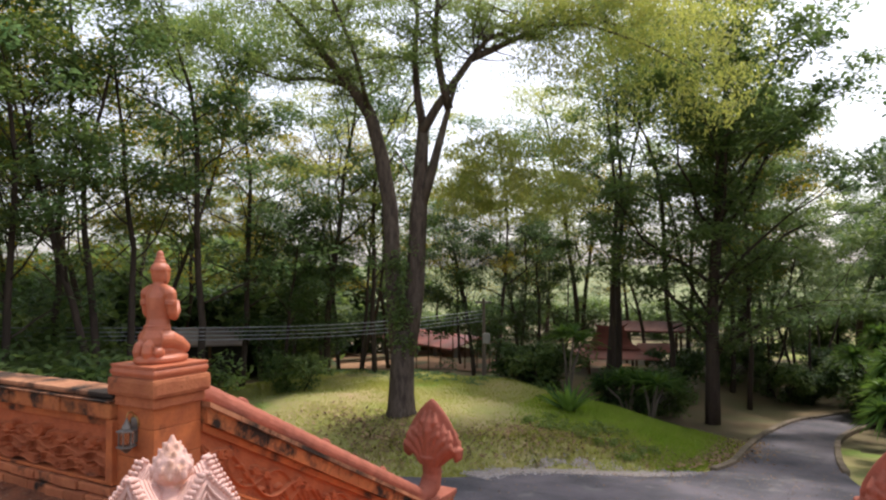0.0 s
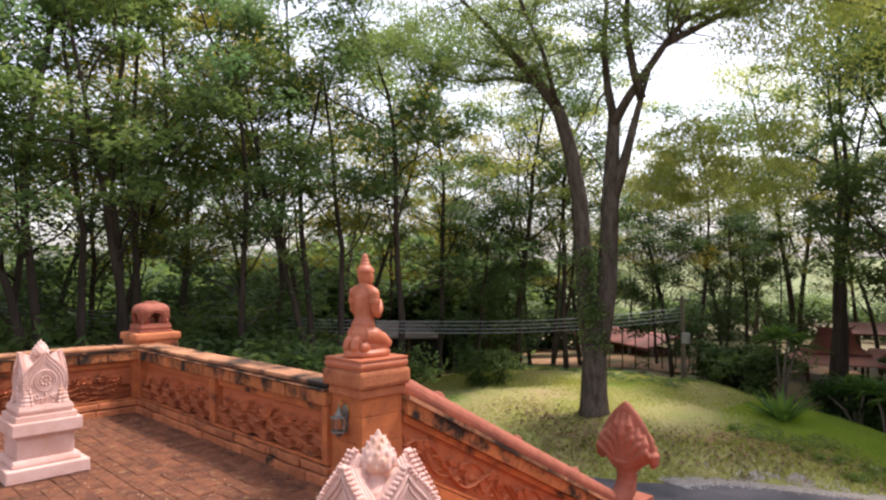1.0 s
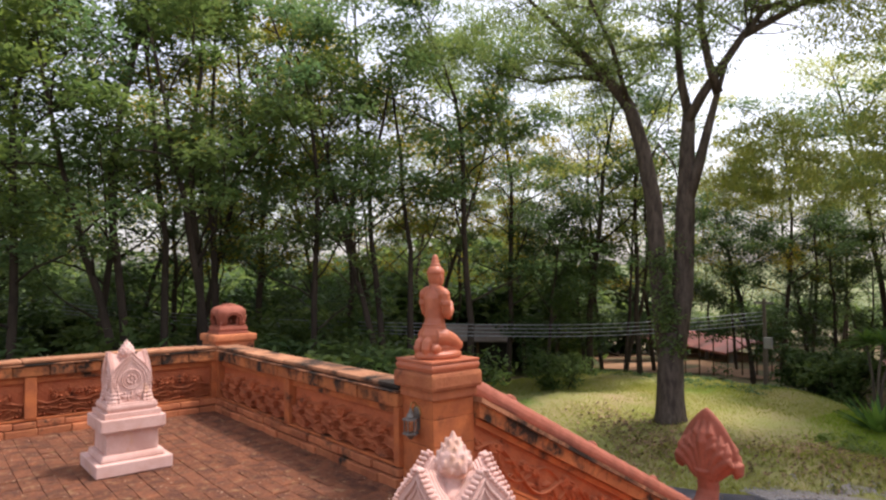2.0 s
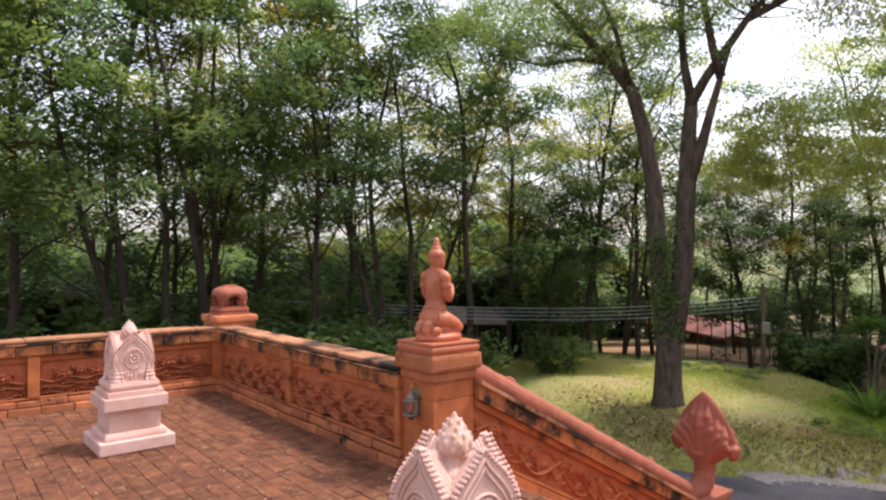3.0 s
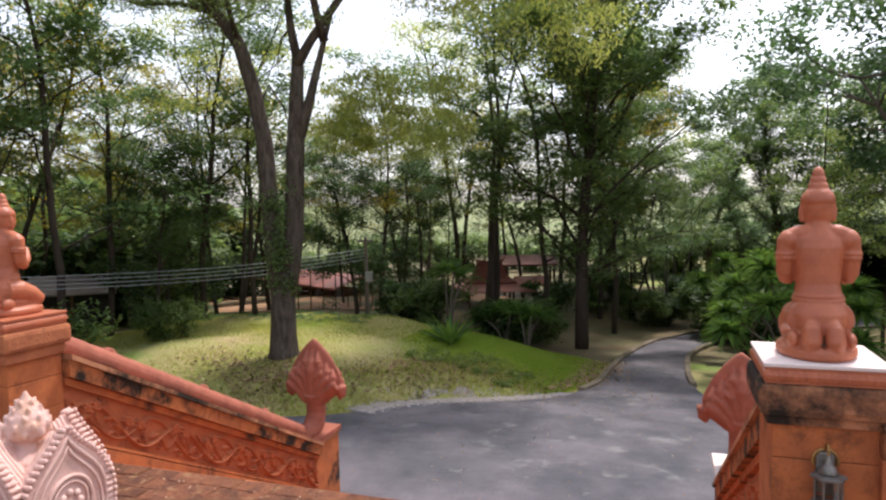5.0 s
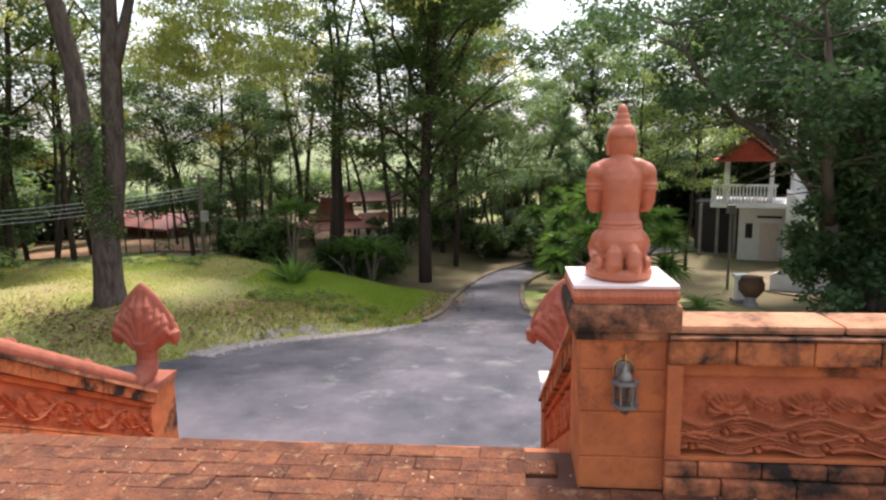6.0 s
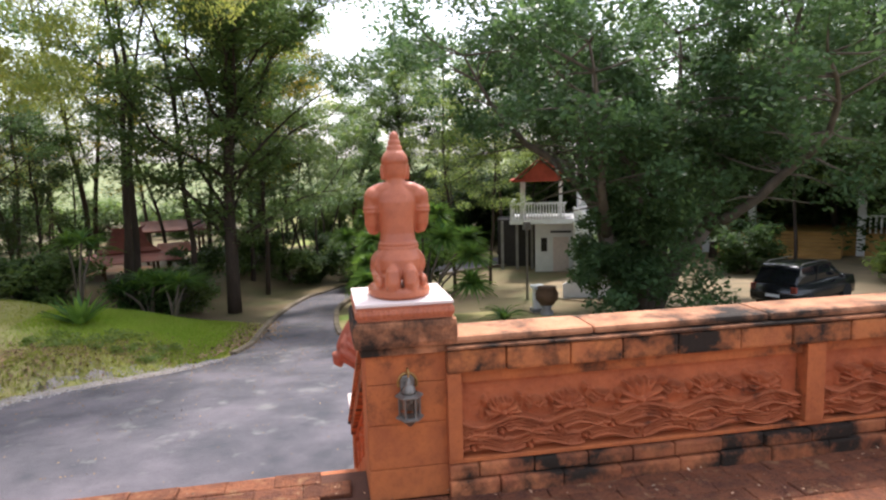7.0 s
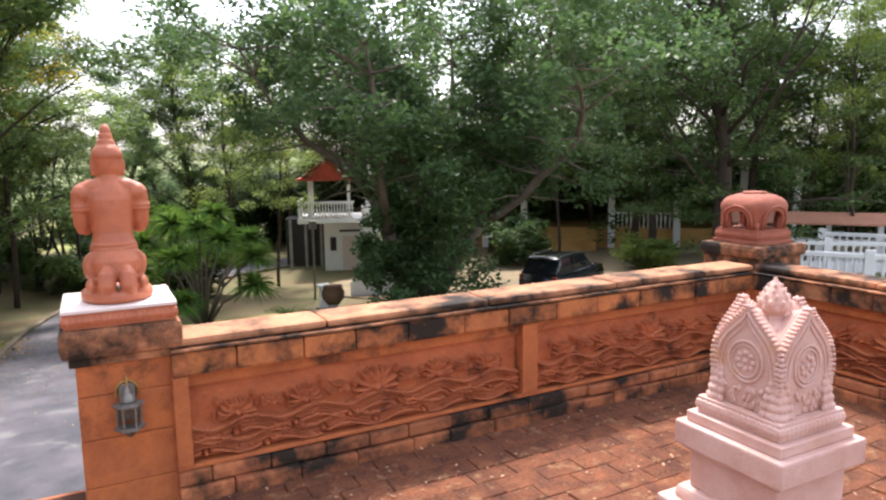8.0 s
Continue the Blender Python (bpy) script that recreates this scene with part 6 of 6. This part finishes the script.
part("low_wall", box(B(), -6.5, 6.0, -3.6, -3.45, -0.3, 0.45, 0.02), M_ochre, shed)
part("beam", box(B(), -6.5, 6.0, -3.65, -3.4, 0.45, 0.55, 0.01), M_wood, shed)
M_earth = mat("bare_orange_earth", (0.34, 0.20, 0.11), 0.95, second=(0.26, 0.14, 0.07), vary=0.25, scale=0.6, bscale=20)
ey = []
for k in range(40):
    a = 2 * math.pi * k / 40
    r = 1 + 0.14 * math.sin(3 * a) + 0.08 * math.sin(7 * a + 1)
    ex_, ey_, _ = spot(30.0, 36)
    ey.append((ex_ + 9.5 * r * math.cos(a), ey_ + 5.2 * r * math.sin(a)))
vs = [(px_, py_, float(ground_z(px_, py_)) + 0.05) for px_, py_ in ey]
c0 = spot(30.0, 36)
vs.append((c0[0], c0[1], c0[2] + 0.06))
tagged(mesh_part("bare_yard", vs, [(k, (k + 1) % 40, 40) for k in range(40)], M_earth), "bare orange earth yard before the shed", "ground", kind="structure")

hut = at_spot("hut", "small hut with grey sheet roof among the trees", "hut", 48.2, 30, 40)
hut.scale = (0.75, 0.75, 0.85)
part("roof", gable(B(), 4.2, 3.0, 2.0, 2.7, 0.3), M_greyroof, hut)
# the hut's wall carries the dimness under its roof as a dark colour
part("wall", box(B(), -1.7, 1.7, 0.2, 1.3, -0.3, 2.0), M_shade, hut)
for sx in (-1.8, 0, 1.8):
    part("post", box(B(), sx - 0.07, sx + 0.07, -1.4, -1.26, -0.3, 2.0), M_wood, hut)

# utility pole with its box, and the wires
pole_x, pole_y, pole_z = spot(25.6, 24.5)
pole = thing("utility_pole", pole_x, pole_y, pole_z, "square concrete utility pole with grey meter box", "utility pole", rz=10)
part("shaft", box(B(), -0.075, 0.075, -0.075, 0.075, -0.3, 3.0, 0.01, 0.03), M_bark_pale, pole)
part("meter_box", box(B(), 0.02, 0.27, -0.26, -0.1, 1.35, 1.72, 0.02), M_concrete, pole, "grey meter box")
part("bracket", box(B(), -0.3, 0.3, -0.03, 0.03, 2.8, 2.88, 0.005), M_metal, pole)
for k in range(4):
    far = spot(88, 24 + k)
    wire = B()
    pts = []
    mid = spot(50, 19.5)
    for t in np.linspace(0, 1, 41):
        q0, q1 = (pole_x, pole_y, pole_z + 2.55 - 0.13 * k), (mid[0], mid[1], 0.30 - 0.11 * k)
        q2 = (far[0] - 6, far[1], 1.5 - 0.15 * k)
        if t < 0.5:
            s2 = t * 2
            p = [q0[i] + (q1[i] - q0[i]) * s2 for i in range(3)]
            p[2] -= 0.18 * math.sin(math.pi * s2)
        else:
            s2 = t * 2 - 1
            p = [q1[i] + (q2[i] - q1[i]) * s2 for i in range(3)]
            p[2] -= 0.3 * math.sin(math.pi * s2)
        pts.append(p)
    part("power_cable", tube(wire, pts, 0.011, 5), M_wire)
    tagged(scene.objects["power_cable" if k == 0 else "power_cable.%03d" % k], "slack grey overhead power cable", "cable", group="overhead cables")
for k in range(9):
    x, y, z = spot(32.5 - k * 1.05, 29 + 0.35 * k)
    o = part("fence_post", tube(B(), [(0, 0, -0.2), (0.02, 0, 1.3), (0.0, 0.03, 2.3)], [0.035, 0.03, 0.025], 6), M_wood)
    o.matrix_basis = pose(x, y, z)
    tagged(o, "thin dark wooden fence post", "fence post", group="fence posts")

# stone table, stools and lanterns near the pavilion
for k, (yaw, d, r, h) in enumerate(((10.6, 26.5, 0.5, 0.7), (11.4, 27.2, 0.25, 0.45), (9.9, 27.0, 0.25, 0.45), (12.4, 27.5, 0.3, 0.6))):
    x, y, z = spot(yaw, d)
    o = part("stone_table" if k == 0 else "stone_stool", lathe(B(), [(r * 0.7, -0.1), (r * 0.6, h * 0.3), (r * 0.55, h * 0.8), (r, h * 0.85), (r, h)], 14), M_concrete)
    o.matrix_basis = pose(x, y, z)
    tagged(o, "grey concrete garden table" if k == 0 else "grey concrete garden stool", "garden furniture", group="garden seats")
for yaw, d, lab in ((-19.2, 21.2, "white concrete pedestal with square cap"), (-20.0, 20.4, "round glazed garden pot on a stand")):
    x, y, z = spot(yaw, d)
    if "pedestal" in lab:
        o = thing("pedestal", x, y, z, lab, "pedestal")
        part("foot", box(B(), -0.22, 0.22, -0.22, 0.22, -0.1, 0.12, 0.02), M_concrete, o)
        part("shaft", box(B(), -0.14, 0.14, -0.14, 0.14, 0.12, 0.75, 0.01), M_white, o)
        part("cap_slab", box(B(), -0.2, 0.2, -0.2, 0.2, 0.75, 0.86, 0.02), M_white, o)
        lp = thing("post_lamp", x + 0.6, y + 3.0, float(ground_z(x + 0.6, y + 3.0)), "thin black post lamp in the yard", "lamp")
        part("pole", tube(B(), [(0, 0, -0.1), (0, 0, 2.6)], 0.045, 8), M_metal, lp)
        part("lamp_head", box(B(), -0.14, 0.14, -0.14, 0.14, 2.6, 2.9, 0.03, 0.03), M_metal, lp)
    else:
        o = thing("garden_pot", x, y, z, lab, "plant pot")
        part("stand", lathe(B(), [(0.22, -0.1), (0.2, 0.1), (0.12, 0.2), (0.2, 0.32)], 14), M_concrete, o, smooth=True)
        part("bowl", lathe(B(), [(0.2, 0.32), (0.34, 0.5), (0.36, 0.68), (0.28, 0.84), (0.31, 0.88)], 16), M_wood, o, smooth=True)
x, y, z = spot(-24.6, 24.0)
o = thing("wall_white", x, y, z, "low white slanted garden wall beneath the fig tree", "garden wall", kind="structure", rz=-30)
part("slab", quad_prism(B(), [(-1.4, -0.2), (1.4, -0.2), (1.4, 0.5), (0.2, 1.2), (-1.4, 1.3)], -0.08, 0.08), M_white, o).matrix_basis = pose(0, 0, 0, 0, 0, 90)


# black estate car
def car(yaw, d, rz):
    ob = at_spot("car", "black estate car parked under the trees", "car", yaw, d, rz)
    def shell(rows):
        bm = B()
        rings = []
        for x_, w, z0, z1 in rows:
            rings.append([bm.verts.new(p) for p in ((x_, -w, z0), (x_, -w * 1.02, (z0 + z1) / 2), (x_, -w * 0.93, z1), (x_, 0, z1 + 0.03), (x_, w * 0.93, z1), (x_, w * 1.02, (z0 + z1) / 2), (x_, w, z0))])
        for a, b in zip(rings, rings[1:]):
            for k in range(7):
                bm.faces.new((a[k], a[(k + 1) % 7], b[(k + 1) % 7], b[k]))
        bm.faces.new(rings[0]); bm.faces.new(list(reversed(rings[-1])))
        return bm
    part("body", shell([(-2.25, 0.75, 0.45, 0.75), (-2.1, 0.86, 0.3, 0.95), (-1.0, 0.9, 0.28, 1.02), (0.9, 0.9, 0.28, 1.02), (2.0, 0.88, 0.3, 1.0), (2.25, 0.82, 0.45, 0.95)]), M_carpaint, ob, smooth=True)
    part("cabin_glass", shell([(-1.2, 0.78, 0.98, 1.06), (-0.45, 0.74, 0.98, 1.58), (1.7, 0.74, 0.98, 1.6), (2.15, 0.76, 0.95, 1.1)]), M_carglass, ob, "dark tinted windows")
    part("roof", shell([(-0.5, 0.70, 1.56, 1.6), (0.4, 0.72, 1.6, 1.66), (1.6, 0.71, 1.6, 1.66), (1.85, 0.66, 1.56, 1.6)]), M_carpaint, ob, smooth=True)
    for s in (-1, 1):
        part("roof_rail", tube(B(), [(-0.3, s * 0.62, 1.67), (0.0, s * 0.62, 1.73), (1.4, s * 0.62, 1.73), (1.6, s * 0.62, 1.67)], 0.022, 6), M_metal, ob)
        part("pillar_strip", box(B(), 0.62, 0.72, s * 0.755 - 0.012, s * 0.755 + 0.012, 1.0, 1.58), M_carpaint, ob)
        part("mirror", blob(B(), (-0.75, s * 0.98, 1.08), (0.07, 0.11, 0.08)), M_carpaint, ob, smooth=True)
        part("headlight", blob(B(), (-2.16, s * 0.62, 0.76), (0.08, 0.18, 0.07)), M_white, ob, smooth=True)
        part("tail_light", box(B(), 2.17, 2.25, s * 0.72 - 0.1, s * 0.72 + 0.1, 0.75, 0.98, 0.01), M_redroof, ob)
        for wx in (-1.4, 1.4):
            w = part("wheel", lathe(B(), [(0.2, -0.1), (0.33, -0.1), (0.35, -0.06), (0.35, 0.06), (0.33, 0.1), (0.2, 0.1)], 20), M_rubber, ob)
            w.matrix_basis = pose(wx, s * 0.82, 0.34, 90, 0, 0)
            part("rim", lathe(B(), [(0.19, -0.09), (0.21, 0.0), (0.19, 0.105), (0.05, 0.09)], 14), M_metal, w)
    part("plate", box(B(), 2.24, 2.265, -0.25, 0.25, 0.55, 0.66), M_white, ob)
    return ob


car(-39.9, 23.4, -155).scale = (0.84, 0.84, 0.82)

# open hall beyond the car: ochre walls, steps and tall posts
hall = at_spot("hall", "open hall with ochre walls, broad steps and white posts", "hall", -44.0, 42, -44)
part("floor_slab", box(B(), -9, 10, 0, 9, -0.3, 1.3, 0.02), M_ochre, hall)
for k in range(8):
    part("step", box(B(), -5.2, -1.4, -2.6 + 0.33 * k, 0.1, -0.3 + 0.0 * k, 0.16 * (k + 1), 0.01), M_ochre, hall)
for px_ in (-8.5, -6.0, -0.6, 3.2, 6.8, 9.6):
    part("post", box(B(), px_ - 0.2, px_ + 0.2, -0.25, 0.15, -0.3, 5.0, 0.02), M_white, hall)
part("roof_slab", box(B(), -10, 11, -1.2, 10, 5.0, 5.4, 0.03), M_greyroof, hall)
part("back_wall", box(B(), -9, 10, 8.6, 8.9, 1.3, 5.0), M_ochre, hall)
part("rail", box(B(), -0.4, 2.9, -0.1, 0.02, 2.15, 2.27, 0.01), M_white, hall)
hb = None
for k in range(13):
    if hb is None:
        hb = part("baluster", lathe(B(), [(0.07, 1.3), (0.04, 1.5), (0.07, 1.8), (0.05, 2.15)], 8), M_white, hall, smooth=True)
        hb.matrix_basis = pose(-0.2, -0.04, 0)
    else:
        share(hb, hall, pose(-0.2 + 0.25 * k, -0.04, 0))
M_paving = mat("pale_yard_paving", (0.26, 0.19, 0.11), 0.9, second=(0.18, 0.15, 0.09), vary=0.25, scale=0.8, bscale=20)
pc = spot(-42, 32)
vs = []
for k in range(32):
    a = 2 * math.pi * k / 32
    px_, py_ = pc[0] + 13 * math.cos(a), pc[1] + 8.5 * math.sin(a)
    vs.append((px_, py_, float(ground_z(px_, py_)) + 0.05))
vs.append((pc[0], pc[1], pc[2] + 0.06))
tagged(mesh_part("paved_yard", vs, [(k, (k + 1) % 32, 32) for k in range(32)], M_paving), "pale trodden yard before the hall", "ground", kind="structure")


# white balustrades and a salmon-roofed bench shelter
def white_fence(yaw, d, rz, L, lift=0.0):
    ob = at_spot("balustrade", "white concrete balustrade with turned balusters", "balustrade", yaw, d, rz, "white balustrades")
    part("base_rail", box(B(), 0, L, -0.09, 0.09, -0.6, 0.18 + lift, 0.01), M_white, ob)
    part("top_rail", box(B(), 0, L, -0.1, 0.1, 0.78 + lift, 0.92 + lift, 0.02), M_white, ob)
    first = None
    for k in range(int(L / 0.24)):
        if first is None:
            first = part("baluster", lathe(B(), [(0.06, 0.17 + lift), (0.035, 0.28 + lift), (0.07, 0.42 + lift), (0.035, 0.65 + lift), (0.06, 0.79 + lift)], 8), M_white, ob, smooth=True)
            first.matrix_basis = pose(0.12, 0, 0)
        else:
            share(first, ob, pose(0.12 + 0.24 * k, 0, 0))
    for k in range(int(L / 2.4) + 1):
        part("post", box(B(), 2.4 * k - 0.13, 2.4 * k + 0.13, -0.13, 0.13, -0.6, 1.05 + lift, 0.02), M_white, ob)


white_fence(-56.6, 24.0, -60, 8.0, 0.30)
white_fence(-54.6, 27.5, -45, 9.0, 0.40)
white_fence(-59.0, 30.0, -60, 7.0, 0.50)
bench = at_spot("bench_shelter", "long white bench shelter with salmon tiled roof", "shelter", -57.6, 33.0, -52)
part("roof", gable(B(), 6.5, 1.4, 1.75, 2.15, 0.15), M_salmon, bench)
part("seat", box(B(), -3.0, 3.0, -0.3, 0.3, 0.9, 1.0, 0.02), M_white, bench)
for sx in (-2.9, -1.0, 1.0, 2.9):
    part("post", box(B(), sx - 0.1, sx + 0.1, -0.1, 0.1, -0.6, 1.8, 0.01), M_white, bench)

# ---- laterite pavers of the terrace ----
PL, PD = 0.235, 0.132
shapes = []
for k in range(5):
    rr = random.Random(k)
    bm = box(B(), 0.001, PL - 0.001, 0.001, PD - 0.001, -0.028, 0.0)
    for v_ in bm.verts:
        if v_.co.z > -0.01:
            v_.co += Vector((rr.uniform(-0.006, 0.004), rr.uniform(-0.006, 0.004), rr.uniform(-0.009, 0.003)))
    bmesh.ops.bevel(bm, geom=[e for e in bm.edges if all(v_.co.z > -0.01 for v_ in e.verts)], offset=0.005, segments=1, affect="EDGES")
    bmesh.ops.scale(bm, vec=(U, U, U), verts=bm.verts)
    me = bpy.data.meshes.new("paver")
    bm.to_mesh(me)
    bm.free()
    me.materials.append(M_paver)
    shapes.append(me)
rr = random.Random(8)
cells = []
rows = int(4.9 / PD)
for r in range(rows):
    y = 0.395 - PD * (r + 1)
    x = -6.55 - (PL / 2 if r % 2 else 0) + rr.uniform(-0.02, 0.02)
    while x < 6.6:
        if x > -6.6 and not (y > -0.12 and 2.0 < abs(x + PL / 2) ):
            cells.append((x, y))
        x += PL
cells.sort(key=lambda c: (c[0] - 0.9) ** 2 * 0.35 + (c[1] + 0.1) ** 2)
for x, y in cells[:300]:
    o = new("paver", rr.choice(shapes))
    o.parent = terrace
    o.matrix_basis = pose(x * U, y * U, rr.uniform(-0.003, 0.003), rr.uniform(-0.5, 0.5), rr.uniform(-0.4, 0.4), rr.uniform(-0.6, 0.6))
M_paver_rest = mat("laterite_pavers_joined", (0.235, 0.086, 0.038), 0.95, second=(0.118, 0.046, 0.026), vary=1.0, scale=7.0, bscale=62, bump=1.0, per="island", per_amt=0.22,
                   stain=(0.27, 0.145, 0.07), stain_amt=0.06, stain_scale=9.0)
vs, fs = [], []
for x, y in cells[300:]:
    me = rr.choice(shapes)
    b, dz = len(vs), rr.uniform(-0.004, 0.003)
    vs += [(v_.co.x + x * U, v_.co.y + y * U, v_.co.z + dz) for v_ in me.vertices]
    fs += [tuple(b + i for i in p.vertices) for p in me.polygons]
tagged(mesh_part("paver_field", vs, fs, M_paver_rest, terrace), "rough red laterite pavers", kind="stuff")
# small dry leaves on the paving
M_scrap = mat("pale_dry_scraps", (0.42, 0.27, 0.17), 0.9, second=(0.22, 0.11, 0.06), vary=0.4, scale=9, bump=0.0, per="island", per_amt=0.5)
rng = np.random.default_rng(21)
n = 4200
lx, ly = rng.uniform(-6.3, 6.3, n) * U, rng.uniform(-4.2, 0.3, n) * U
leaf_cloud(rng, np.stack([lx, ly, np.full(n, 0.008)], 1), np.full(n, 0.004), 1, 0.022, 0.014, 0.85, 0.2, "fallen_leaves", M_scrap, None, 0.0)
tagged(scene.objects["fallen_leaves"], "small dry leaves scattered on the paving", "leaf litter", kind="stuff")
